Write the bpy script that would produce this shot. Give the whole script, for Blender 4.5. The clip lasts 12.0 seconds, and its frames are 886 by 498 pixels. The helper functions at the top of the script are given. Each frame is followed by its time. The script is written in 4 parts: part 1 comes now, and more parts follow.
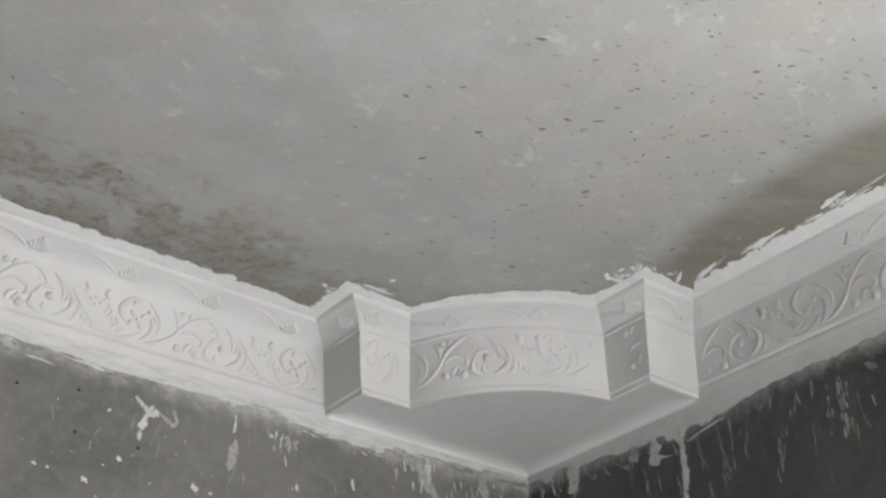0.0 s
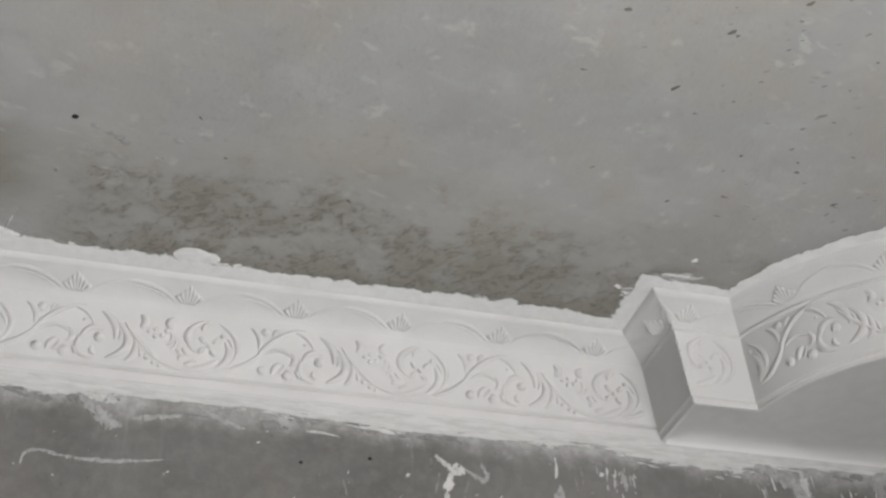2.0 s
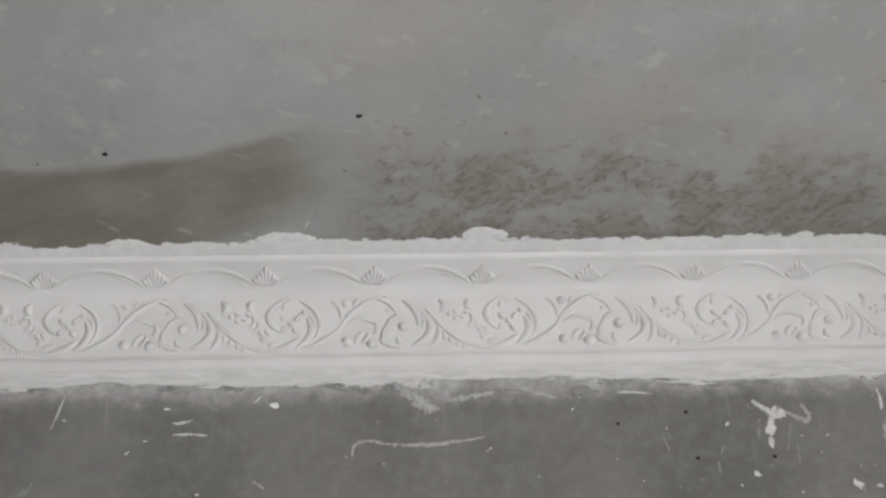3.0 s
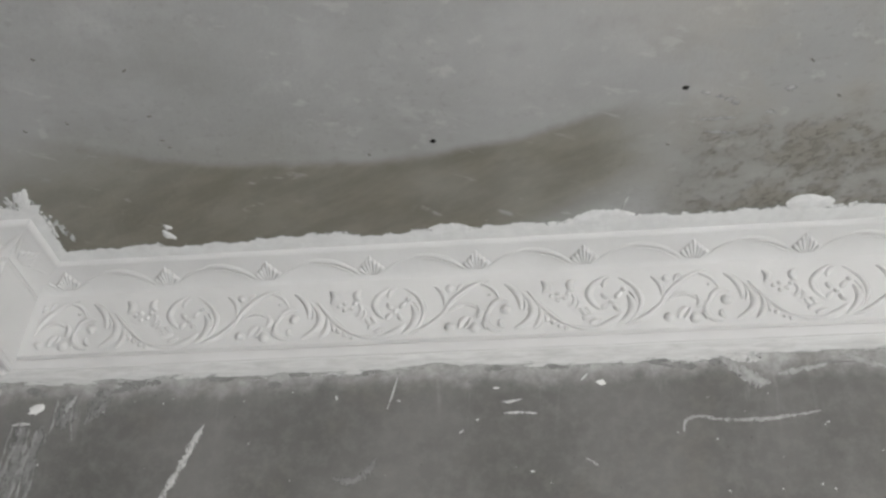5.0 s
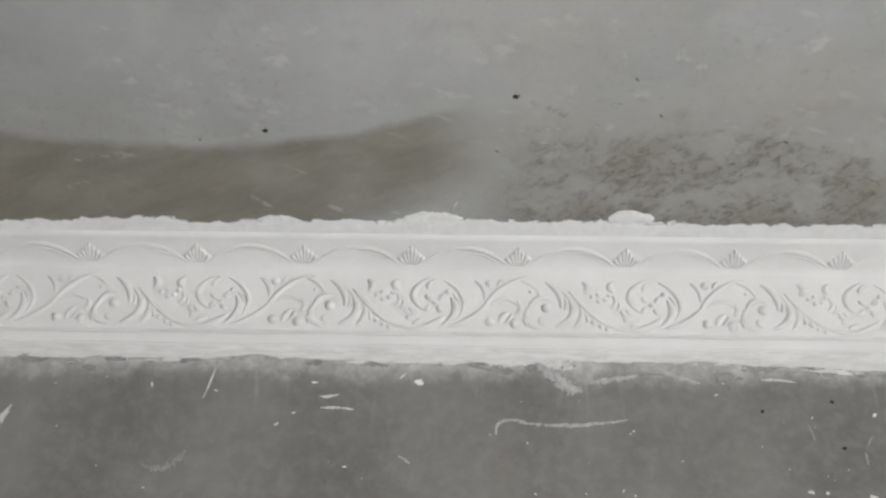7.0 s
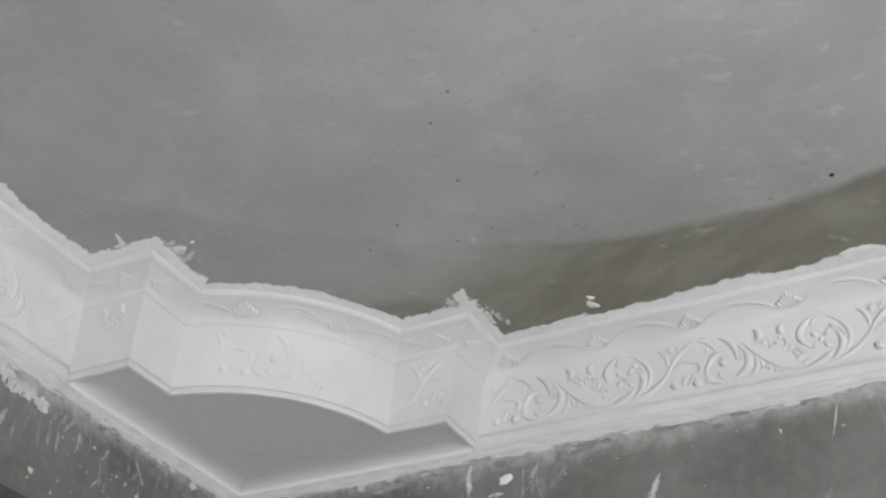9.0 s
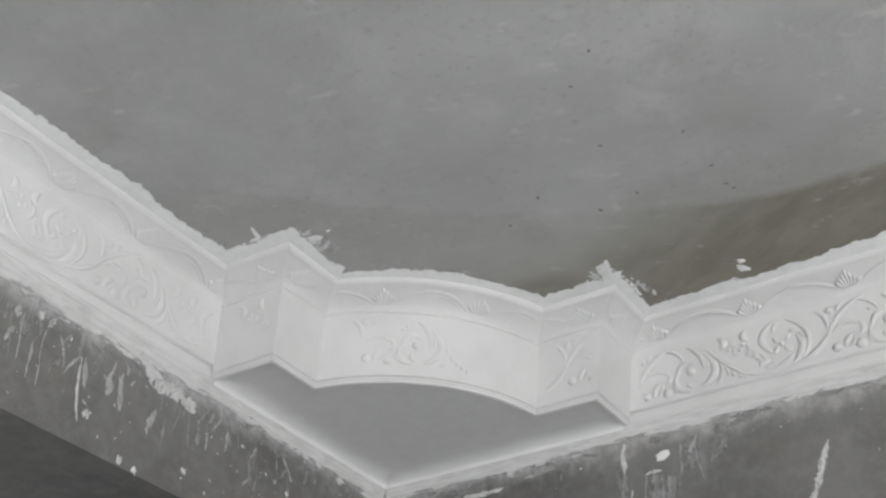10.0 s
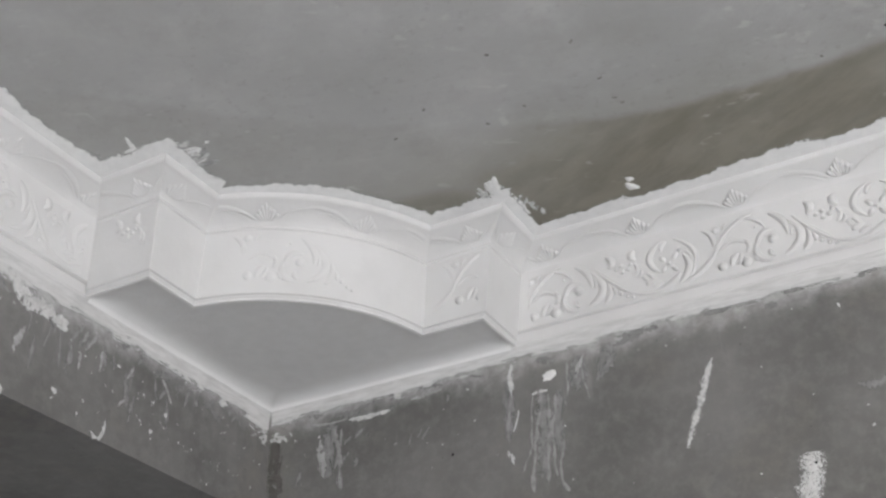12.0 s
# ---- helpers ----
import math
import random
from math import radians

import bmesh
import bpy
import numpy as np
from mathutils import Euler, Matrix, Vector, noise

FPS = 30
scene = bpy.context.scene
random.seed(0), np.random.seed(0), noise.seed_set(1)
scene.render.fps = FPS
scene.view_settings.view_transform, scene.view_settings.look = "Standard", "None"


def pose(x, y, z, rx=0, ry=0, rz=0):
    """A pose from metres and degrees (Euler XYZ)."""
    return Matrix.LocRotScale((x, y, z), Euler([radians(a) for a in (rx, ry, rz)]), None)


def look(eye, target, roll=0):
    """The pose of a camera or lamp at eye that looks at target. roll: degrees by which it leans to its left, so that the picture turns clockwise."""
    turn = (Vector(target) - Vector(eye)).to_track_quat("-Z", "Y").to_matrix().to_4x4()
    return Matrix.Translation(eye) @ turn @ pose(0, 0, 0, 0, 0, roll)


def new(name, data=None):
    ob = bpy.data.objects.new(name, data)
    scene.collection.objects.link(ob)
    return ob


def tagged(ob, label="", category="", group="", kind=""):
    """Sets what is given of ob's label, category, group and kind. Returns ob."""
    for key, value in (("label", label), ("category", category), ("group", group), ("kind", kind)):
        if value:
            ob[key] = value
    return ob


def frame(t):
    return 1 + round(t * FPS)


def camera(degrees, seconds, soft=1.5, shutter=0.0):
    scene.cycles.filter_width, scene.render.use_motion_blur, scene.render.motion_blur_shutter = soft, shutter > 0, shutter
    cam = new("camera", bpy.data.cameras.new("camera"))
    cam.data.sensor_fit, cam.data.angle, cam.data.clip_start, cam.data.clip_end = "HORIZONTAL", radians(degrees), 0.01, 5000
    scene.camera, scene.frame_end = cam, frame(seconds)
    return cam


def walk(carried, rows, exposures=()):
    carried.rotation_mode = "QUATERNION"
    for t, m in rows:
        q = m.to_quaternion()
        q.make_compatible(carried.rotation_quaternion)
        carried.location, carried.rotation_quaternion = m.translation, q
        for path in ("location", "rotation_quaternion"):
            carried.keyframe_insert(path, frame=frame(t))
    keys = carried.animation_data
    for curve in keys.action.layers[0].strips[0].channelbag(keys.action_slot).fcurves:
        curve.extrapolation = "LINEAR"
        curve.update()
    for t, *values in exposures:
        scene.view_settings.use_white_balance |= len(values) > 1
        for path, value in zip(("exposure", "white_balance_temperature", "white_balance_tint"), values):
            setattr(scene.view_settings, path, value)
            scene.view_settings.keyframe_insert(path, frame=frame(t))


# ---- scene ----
# ---------------------------------------------------------------- camera
cam = camera(40.0, 12.0, soft=2.5)
PATH = [
    (0, (0.764, -1.807, 1.716), (1.805, -0.462, 2.768), -0.2),
    (0.5, (0.748, -1.713, 1.722), (1.758, -0.343, 2.771), -1.8),
    (1, (0.787, -1.656, 1.724), (1.701, -0.251, 2.815), -2.8),
    (1.5, (0.943, -1.614, 1.738), (1.664, -0.156, 2.903), -2.8),
    (2, (1.046, -1.56, 1.737), (1.518, -0.04, 2.948), -2.5),
    (2.5, (1.037, -1.537, 1.737), (1.317, 0.041, 2.934), -2.9),
    (3, (0.947, -1.537, 1.748), (1.074, 0.076, 2.924), -3.3),
    (3.2, (0.915, -1.537, 1.757), (1.026, 0.077, 2.933), -3.5),
    (4.8, (0.83, -1.545, 1.752), (0.63, 0.077, 2.905), 1.7),
    (5, (0.819, -1.543, 1.748), (0.569, 0.074, 2.897), 2.0),
    (5.5, (0.813, -1.531, 1.746), (0.505, 0.087, 2.88), 2.0),
    (6, (0.859, -1.531, 1.737), (0.714, 0.093, 2.895), 1.1),
    (6.5, (0.878, -1.537, 1.744), (0.867, 0.096, 2.899), 0.9),
    (6.7, (0.87, -1.536, 1.739), (0.892, 0.094, 2.898), 0.8),
    (8.3, (0.853, -1.664, 1.709), (0.321, -0.14, 2.889), 2.3),
    (8.5, (0.807, -1.703, 1.709), (0.225, -0.188, 2.878), 1.7),
    (9, (0.783, -1.71, 1.73), (-0.017, -0.28, 2.877), 2.8),
    (9.5, (0.735, -1.698, 1.728), (-0.174, -0.329, 2.868), 3.0),
    (10, (0.687, -1.692, 1.733), (-0.244, -0.337, 2.871), 1.9),
    (10.5, (0.659, -1.678, 1.735), (-0.296, -0.295, 2.821), 0.7),
    (11, (0.67, -1.65, 1.727), (-0.277, -0.247, 2.794), 0.4),
    (11.5, (0.689, -1.633, 1.731), (-0.226, -0.206, 2.792), 0.0),
    (12, (0.688, -1.622, 1.728), (-0.145, -0.143, 2.786), -0.4),
]
EXPOSURES = [
    (0.0, 2.74, 6520, 9.5), (1.5, 2.72, 6540, 10), (3.0, 2.61, 6530, 10), (5.0, 2.76, 6500, 8), (6.5, 2.85, 6510, 9),
    (8.5, 2.89, 6390, 6.5), (9.5, 2.88, 6360, 7), (10.5, 2.89, 6390, 9.5), (12.0, 2.96, 6400, 10.5),
]
walk(cam, [(t, look(eye, target, roll)) for t, eye, target, roll in PATH], EXPOSURES)

# ---------------------------------------------------------------- sizes
X0, X1 = -0.588, 2.386          # left and right wall faces
CEIL = 2.80                     # ceiling height
BACK = -3.6                     # back wall face
BEAM = 2.447                    # underside of the beam on the left side
WIN = (-2.7, -1.3, 0.9, 2.3)   # window in the right wall: y, y, z, z
DOOR = (1.0, 2.3, 0.0, 2.25)   # open doorway in the back wall: x, x, z, z
UP = Vector((0, 0, 1))

# ---------------------------------------------------------------- light
world = bpy.data.worlds.new("world")
scene.world = world
world.use_nodes = True
sky = world.node_tree.nodes.new("ShaderNodeTexSky")
sky.sky_type, sky.sun_disc = "NISHITA", False
sky.sun_elevation, sky.sun_rotation = radians(44), radians(186)
world.node_tree.links.new(sky.outputs[0], world.node_tree.nodes["Background"].inputs["Color"])
world.node_tree.nodes["Background"].inputs["Strength"].default_value = 0.1


def daylight(name, wide, high, watts, eye, target):
    lamp = bpy.data.lights.new(name, "AREA")
    lamp.shape, lamp.size, lamp.size_y, lamp.energy, lamp.color = "RECTANGLE", wide, high, watts, (1.0, 0.99, 0.985)
    new(name, lamp).matrix_world = look(eye, target)


sun = bpy.data.lights.new("sun", "SUN")
sun.energy, sun.angle, sun.color = 5.0, radians(0.6), (1.0, 0.985, 0.965)
new("sun", sun).matrix_world = look((1.35, -6.0, 3.6), (1.75, -2.3, 0.0))
daylight("window_daylight", 1.3, 1.3, 8.0, (X1 + 0.05, -2.0, 1.6), (X1 - 1.0, -2.0, 1.6))
daylight("doorway_daylight", 1.2, 2.1, 7.5, (1.65, BACK - 0.05, 1.15), (1.65, BACK + 1.0, 1.15))


# ---------------------------------------------------------------- materials
class Nodes:
    """Short hand for building a node material."""

    def __init__(self, name):
        self.m = bpy.data.materials.new(name)
        self.m.use_nodes = True
        self.t = self.m.node_tree
        self.b = self.t.nodes["Principled BSDF"]
        self.pos = self.t.nodes.new("ShaderNodeNewGeometry").outputs["Position"]

    def put(self, socket, value):
        if isinstance(value, bpy.types.NodeSocket):
            self.t.links.new(value, socket)
        elif value is not None:
            socket.default_value = value

    def math(self, op, a, b=None, clamp=False):
        n = self.t.nodes.new("ShaderNodeMath")
        n.operation, n.use_clamp = op, clamp
        self.put(n.inputs[0], a)
        self.put(n.inputs[1], b)
        return n.outputs[0]

    def stretch(self, x, y, z):
        n = self.t.nodes.new("ShaderNodeMapping")
        n.inputs["Scale"].default_value = (x, y, z)
        self.put(n.inputs["Vector"], self.pos)
        return n.outputs[0]

    def slant(self, along, across, turn):
        """Places stretched along a direction of the plan, turned from the x axis."""
        n = self.t.nodes.new("ShaderNodeMapping")
        n.vector_type = "TEXTURE"
        n.inputs["Scale"].default_value = (1 / along, 1 / across, 1 / across)
        n.inputs["Rotation"].default_value = (0, 0, turn)
        self.put(n.inputs["Vector"], self.pos)
        return n.outputs[0]

    def attribute(self, name):
        n = self.t.nodes.new("ShaderNodeAttribute")
        n.attribute_name = name
        return n.outputs["Fac"]

    def noise(self, scale, detail=4.0, rough=0.55, vector=None, warp=0.0):
        n = self.t.nodes.new("ShaderNodeTexNoise")
        n.inputs["Scale"].default_value, n.inputs["Detail"].default_value = scale, detail
        n.inputs["Roughness"].default_value, n.inputs["Distortion"].default_value = rough, warp
        self.put(n.inputs["Vector"], vector or self.pos)
        return n.outputs["Fac"]

    def ramp(self, value, lo, hi, a=0.0, b=1.0, smooth=True):
        n = self.t.nodes.new("ShaderNodeMapRange")
        n.interpolation_type = "SMOOTHSTEP" if smooth else "LINEAR"
        self.put(n.inputs[0], value)
        for k, v in enumerate((lo, hi, a, b), 1):
            self.put(n.inputs[k], v)
        return n.outputs[0]

    def mix(self, fac, a, b):
        n = self.t.nodes.new("ShaderNodeMix")
        n.data_type = "RGBA"
        self.put(n.inputs[0], fac)
        for socket, v in ((n.inputs[6], a), (n.inputs[7], b)):
            self.put(socket, v if isinstance(v, bpy.types.NodeSocket) else (*v, 1.0))
        return n.outputs[2]

    def xyz(self):
        n = self.t.nodes.new("ShaderNodeSeparateXYZ")
        self.put(n.inputs[0], self.pos)
        return n.outputs

    def done(self, colour, rough, height=None, depth=0.001, spec=0.3):
        self.put(self.b.inputs["Base Color"], colour if isinstance(colour, bpy.types.NodeSocket) else (*colour, 1.0))
        self.put(self.b.inputs["Roughness"], rough)
        self.b.inputs["Specular IOR Level"].default_value = spec
        if height is not None:
            n = self.t.nodes.new("ShaderNodeBump")
            n.inputs["Strength"].default_value, n.inputs["Distance"].default_value = 1.0, depth
            self.put(n.inputs["Height"], height)
            self.put(self.b.inputs["Normal"], n.outputs[0])
        return self.m


def gypsum():
    """Cast plaster, white with faint dust and rubbed patches."""
    n = Nodes("gypsum")
    big, fine = n.noise(9, 4), n.noise(160, 3)
    c = n.mix(n.ramp(big, 0.35, 0.7), (0.580, 0.577, 0.572), (0.540, 0.537, 0.532))
    c = n.mix(n.math("MULTIPLY", n.ramp(n.noise(35, 5), 0.58, 0.75), 0.3), c, (0.54, 0.535, 0.522))
    h = n.math("ADD", n.math("MULTIPLY", fine, 0.3), n.math("MULTIPLY", n.noise(45, 3), 0.7))
    return n.done(c, n.ramp(big, 0.3, 0.7, 0.75, 0.9), h, 0.0009, 0.25)


def scraped(name, light, dark, keep, grain=(150, 150, 110)):
    """Plaster scraped or wiped so thin that it breaks up over the cement."""
    n = Nodes(name)
    c = n.mix(n.ramp(n.noise(60, 5, 0.7), 0.35, 0.68), light, dark)
    holes = n.noise(1.0, 6, 0.75, n.stretch(*grain), 0.4)
    rim = n.math("POWER", n.attribute("thin"), 1.6)
    body = n.math("SUBTRACT", n.math("ADD", holes, 0.05), n.math("MULTIPLY", rim, 0.18))
    n.put(n.b.inputs["Alpha"], n.ramp(body, keep, keep + 0.07))
    return n.done(c, 0.9, n.noise(120, 4), 0.001, 0.2)


def feathered(name, light, dark, grain, ragged, solid=0.62):
    """Brushed plaster whose outer edge thins out to streaks; "thin" runs from 0 to 1 across the strip."""
    n = Nodes(name)
    streak = n.noise(1.0, 6, 0.68, n.stretch(*grain), 0.3)
    c = n.mix(n.ramp(streak, 0.32, 0.7), light, dark)
    c = n.mix(n.math("MULTIPLY", n.ramp(n.noise(14, 5), 0.5, 0.72), 0.35), c, tuple(v * 0.85 for v in dark))
    reach = n.math("ADD", n.attribute("thin"), n.math("MULTIPLY", n.math("SUBTRACT", n.noise(1.0, 6, 0.72, n.stretch(*(0.8 * g for g in grain))), 0.5), ragged))
    n.put(n.b.inputs["Alpha"], n.ramp(reach, solid, solid + 0.13, 1.0, 0.0))
    return n.done(c, 0.87, streak, 0.0004, 0.25)


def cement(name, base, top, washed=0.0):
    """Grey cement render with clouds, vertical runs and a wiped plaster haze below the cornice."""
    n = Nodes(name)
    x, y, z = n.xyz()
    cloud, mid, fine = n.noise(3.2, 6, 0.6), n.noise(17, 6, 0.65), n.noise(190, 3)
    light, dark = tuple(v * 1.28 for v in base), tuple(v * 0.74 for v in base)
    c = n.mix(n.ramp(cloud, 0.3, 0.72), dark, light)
    c = n.mix(n.math("MULTIPLY", n.ramp(mid, 0.5, 0.75), 0.35), c, tuple(v * 1.55 for v in base))
    runs = n.noise(1.0, 6, 0.68, n.stretch(42, 42, 5))
    near = n.ramp(z, top - 0.16, top - 0.02)
    c = n.mix(n.math("MULTIPLY", n.ramp(runs, 0.56, 0.78), n.math("MULTIPLY", near, 0.55)), c, (0.45, 0.45, 0.445))
    edge = n.math("ADD", z, n.math("MULTIPLY", n.math("SUBTRACT", n.noise(13, 7, 0.72), 0.5), 0.10))
    haze = n.math("MULTIPLY", n.ramp(edge, top - 0.068, top - 0.018), n.ramp(n.noise(34, 6, 0.7), 0.3, 0.62, 0.35, 1.0))
    c = n.mix(n.math("MULTIPLY", haze, 0.75), c, (0.5, 0.5, 0.495))
    c = n.mix(n.math("MULTIPLY", n.ramp(n.noise(48, 6, 0.7), 0.42, 0.66), 0.22), c, tuple(v * 1.7 for v in base))
    c = n.mix(n.math("MULTIPLY", n.ramp(n.noise(6, 5, 0.65), 0.52, 0.7), 0.3), c, (base[0] * 1.12, base[1] * 1.04, base[2] * 0.92))
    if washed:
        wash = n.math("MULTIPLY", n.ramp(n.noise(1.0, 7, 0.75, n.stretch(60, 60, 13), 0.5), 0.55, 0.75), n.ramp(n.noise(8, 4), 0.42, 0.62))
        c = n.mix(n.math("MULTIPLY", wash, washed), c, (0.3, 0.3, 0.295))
    pits = n.ramp(n.noise(95, 2), 0.24, 0.30, 1.0, 0.0)
    c = n.mix(n.math("MULTIPLY", pits, 0.5), c, tuple(v * 0.4 for v in base))
    h = n.math("ADD", n.math("MULTIPLY", fine, 0.25), n.math("MULTIPLY", mid, 0.75))
    return n.done(c, n.ramp(cloud, 0.3, 0.7, 0.7, 0.9), h, 0.003, 0.3)


def ceiling_skim():
    """Grey skimmed slab: pale clouds, a brown damp margin with a trowelled edge, and scaly mortar residue."""
    n = Nodes("ceiling_skim")
    x, y, z = n.xyz()
    cloud, mid, fine = n.noise(2.3, 6, 0.6), n.noise(11, 6, 0.62), n.noise(150, 3)
    c = n.mix(n.ramp(cloud, 0.3, 0.72), (0.30, 0.30, 0.294), (0.375, 0.375, 0.369))
    c = n.mix(n.math("MULTIPLY", n.ramp(mid, 0.48, 0.76), 0.3), c, (0.45, 0.45, 0.446))
    c = n.mix(n.math("MULTIPLY", n.ramp(n.noise(7, 6, 0.65), 0.5, 0.72), 0.4), c, (0.255, 0.251, 0.24))
    c = n.mix(n.math("MULTIPLY", n.math("MULTIPLY", n.ramp(n.noise(24, 5, 0.6), 0.6, 0.72), n.ramp(x, 0.2, 0.8, 0.25, 1.0)), 0.42), c, (0.52, 0.505, 0.497))
    stain = n.math("MULTIPLY", n.ramp(n.noise(4.5, 5, 0.6), 0.46, 0.62), n.ramp(x, 0.7, 1.1))
    c = n.mix(n.math("MULTIPLY", stain, 0.45), c, (0.335, 0.312, 0.27))
    wob = n.math("MULTIPLY", n.math("SUBTRACT", n.noise(7, 5, 0.6), 0.5), 0.045)
    wipe = n.math("MULTIPLY", n.ramp(n.noise(1.0, 6, 0.7, n.slant(7, 60, 0.25), 0.3), 0.52, 0.72), n.ramp(n.noise(3.4, 4), 0.42, 0.62))
    c = n.mix(n.math("MULTIPLY", wipe, 0.14), c, (0.46, 0.46, 0.456))
    dust = n.math("MULTIPLY", n.ramp(n.noise(75, 4, 0.6), 0.54, 0.7), n.ramp(n.noise(4.2, 4), 0.4, 0.62))
    c = n.mix(n.math("MULTIPLY", dust, 0.28), c, (0.21, 0.205, 0.19))
    # damp margin along the long wall: inside a shallow bow
    dx = n.math("SUBTRACT", x, 0.48)
    bow = n.math("MULTIPLY", n.math("MULTIPLY", dx, dx), 0.6)
    edge = n.math("ADD", n.math("ADD", n.math("ADD", y, 0.276), bow), wob)
    ey = n.math("ADD", y, 0.27)
    lobe = n.math("MULTIPLY", n.math("MULTIPLY", ey, ey), 6.0)
    damp = n.math("MULTIPLY", n.ramp(edge, -0.012, 0.014), n.ramp(n.math("ADD", n.math("ADD", x, lobe), n.math("MULTIPLY", wob, 2.6)), 0.96, 0.80))
    damp = n.math("MULTIPLY", damp, n.ramp(n.math("ADD", n.math("ADD", x, n.math("MULTIPLY", ey, 2.0)), n.math("MULTIPLY", wob, 5.0)), -0.20, 0.36, 0.15, 1.0))
    # damp margin along the right wall
    dy = n.math("ADD", y, 0.95)
    side = n.math("SUBTRACT", n.math("SUBTRACT", x, 2.10), n.math("MULTIPLY", n.math("MULTIPLY", dy, dy), 0.45))
    damp2 = n.ramp(n.math("ADD", side, wob), -0.03, 0.05)
    damp = n.math("MAXIMUM", damp, damp2)
    # a paler brown stain round the left end of it
    faint = n.math("MULTIPLY", n.ramp(n.math("ADD", n.math("ADD", y, 0.36), n.math("MULTIPLY", wob, 2.0)), -0.05, 0.10), n.ramp(n.math("ADD", x, n.math("MULTIPLY", wob, 3.0)), 0.62, 0.25))
    c = n.mix(n.math("MULTIPLY", faint, 0.38), c, (0.25, 0.238, 0.205))
    px, py = n.math("MULTIPLY", n.math("ADD", x, 0.15), 7.5), n.math("MULTIPLY", n.math("ADD", y, 0.225), 15.0)
    spot = n.ramp(n.math("ADD", n.math("ADD", n.math("MULTIPLY", px, px), n.math("MULTIPLY", py, py)), n.math("MULTIPLY", wob, 22.0)), 1.1, 0.15)
    c = n.mix(n.math("MULTIPLY", spot, 0.6), c, (0.165, 0.153, 0.122))
    scuff = n.noise(1.0, 5, 0.62, n.slant(9, 26, -0.5), 0.2)
    tone = n.mix(n.ramp(scuff, 0.35, 0.68), (0.158, 0.146, 0.114), (0.205, 0.190, 0.152))
    c = n.mix(n.math("MULTIPLY", damp, n.ramp(n.noise(8, 6, 0.6), 0.35, 0.72, 0.92, 0.72)), c, tone)
    flecks = n.math("MULTIPLY", n.ramp(n.noise(1.0, 4, 0.55, n.slant(22, 44, 0.4), 0.5), 0.60, 0.70), n.ramp(n.noise(5, 3), 0.45, 0.62))
    c = n.mix(n.math("MULTIPLY", flecks, 0.42), c, (0.47, 0.465, 0.455))
    # scaly residue beside the long wall
    zone = n.math("MULTIPLY", n.ramp(n.math("ADD", y, n.math("MULTIPLY", n.noise(5, 3), 0.28)), -0.33, -0.06), n.ramp(x, 0.84, 1.08))
    patch = n.math("MULTIPLY", n.ramp(n.math("ADD", n.noise(9, 7, 0.68), n.math("MULTIPLY", n.math("ADD", y, 0.21), 0.9)), 0.37, 0.58), zone)
    grain = n.noise(1.0, 6, 0.66, n.slant(36, 60, -0.75), 1.2)
    crumb = n.noise(1.0, 5, 0.7, n.slant(85, 120, -0.75), 0.8)
    scale = n.math("MULTIPLY", n.ramp(grain, 0.49, 0.62), n.ramp(patch, 0.1, 0.6))
    pock = n.math("MULTIPLY", n.ramp(crumb, 0.57, 0.65), n.ramp(patch, 0.1, 0.6))
    c = n.mix(n.math("MULTIPLY", zone, 0.30), c, (0.25, 0.235, 0.2))
    c = n.mix(n.math("MULTIPLY", patch, 0.5), c, (0.185, 0.168, 0.134))
    c = n.mix(n.math("MULTIPLY", scale, 0.34), c, (0.10, 0.09, 0.07))
    c = n.mix(n.math("MULTIPLY", pock, 0.42), c, (0.09, 0.08, 0.062))
    h = n.math("ADD", n.math("ADD", n.math("MULTIPLY", fine, 0.2), n.math("MULTIPLY", mid, 0.6)), n.math("MULTIPLY", n.math("ADD", scale, pock), -0.3))
    return n.done(c, n.ramp(cloud, 0.3, 0.7, 0.6, 0.8), h, 0.0025, 0.3)


def blended(name, rim, plate):
    """Filler wiped out over a board: white at the rim, the board's own grey where it has run out."""
    n = Nodes(name)
    out = n.math("ADD", n.attribute("thin"), n.math("MULTIPLY", n.math("SUBTRACT", n.noise(30, 5, 0.65), 0.5), 0.3))
    c = n.mix(n.ramp(out, 0.05, 0.9), rim, plate)
    return n.done(c, 0.85, n.noise(120, 3), 0.0005, 0.25)


def plain(name, base, rough, spread=0.2):
    n = Nodes(name)
    c = n.mix(n.ramp(n.noise(40, 4), 0.3, 0.7), tuple(v * (1 - spread) for v in base), tuple(v * (1 + spread) for v in base))
    return n.done(c, rough, n.noise(120, 3), 0.0008)


GYPSUM = gypsum()
WASH = scraped("thin_wash", (0.38, 0.38, 0.375), (0.26, 0.26, 0.256), 0.38)
HAZE = scraped("plaster_haze", (0.25, 0.25, 0.247), (0.175, 0.175, 0.172), 0.42, (120, 120, 45))
# dark tone of the left corner: a stain and the corner's shade in one colour
DAMP_AND_SHADE = scraped("damp_and_shade_cement", (0.095, 0.091, 0.083), (0.115, 0.11, 0.103), 0.42, (70, 70, 14))
BRUSHED = feathered("brushed_filler", (0.70, 0.70, 0.695), (0.63, 0.63, 0.625), (60, 60, 60), 0.9, 0.68)
SMEARED = feathered("smeared_filler", (0.57, 0.57, 0.565), (0.44, 0.44, 0.435), (22, 22, 150), 1.3, 0.72)
COATED = feathered("coated_filler", (0.57, 0.57, 0.565), (0.50, 0.50, 0.495), (30, 30, 60), 0.45, 0.75)
RUN = scraped("watery_run", (0.30, 0.30, 0.296), (0.20, 0.20, 0.197), 0.36, (190, 190, 50))
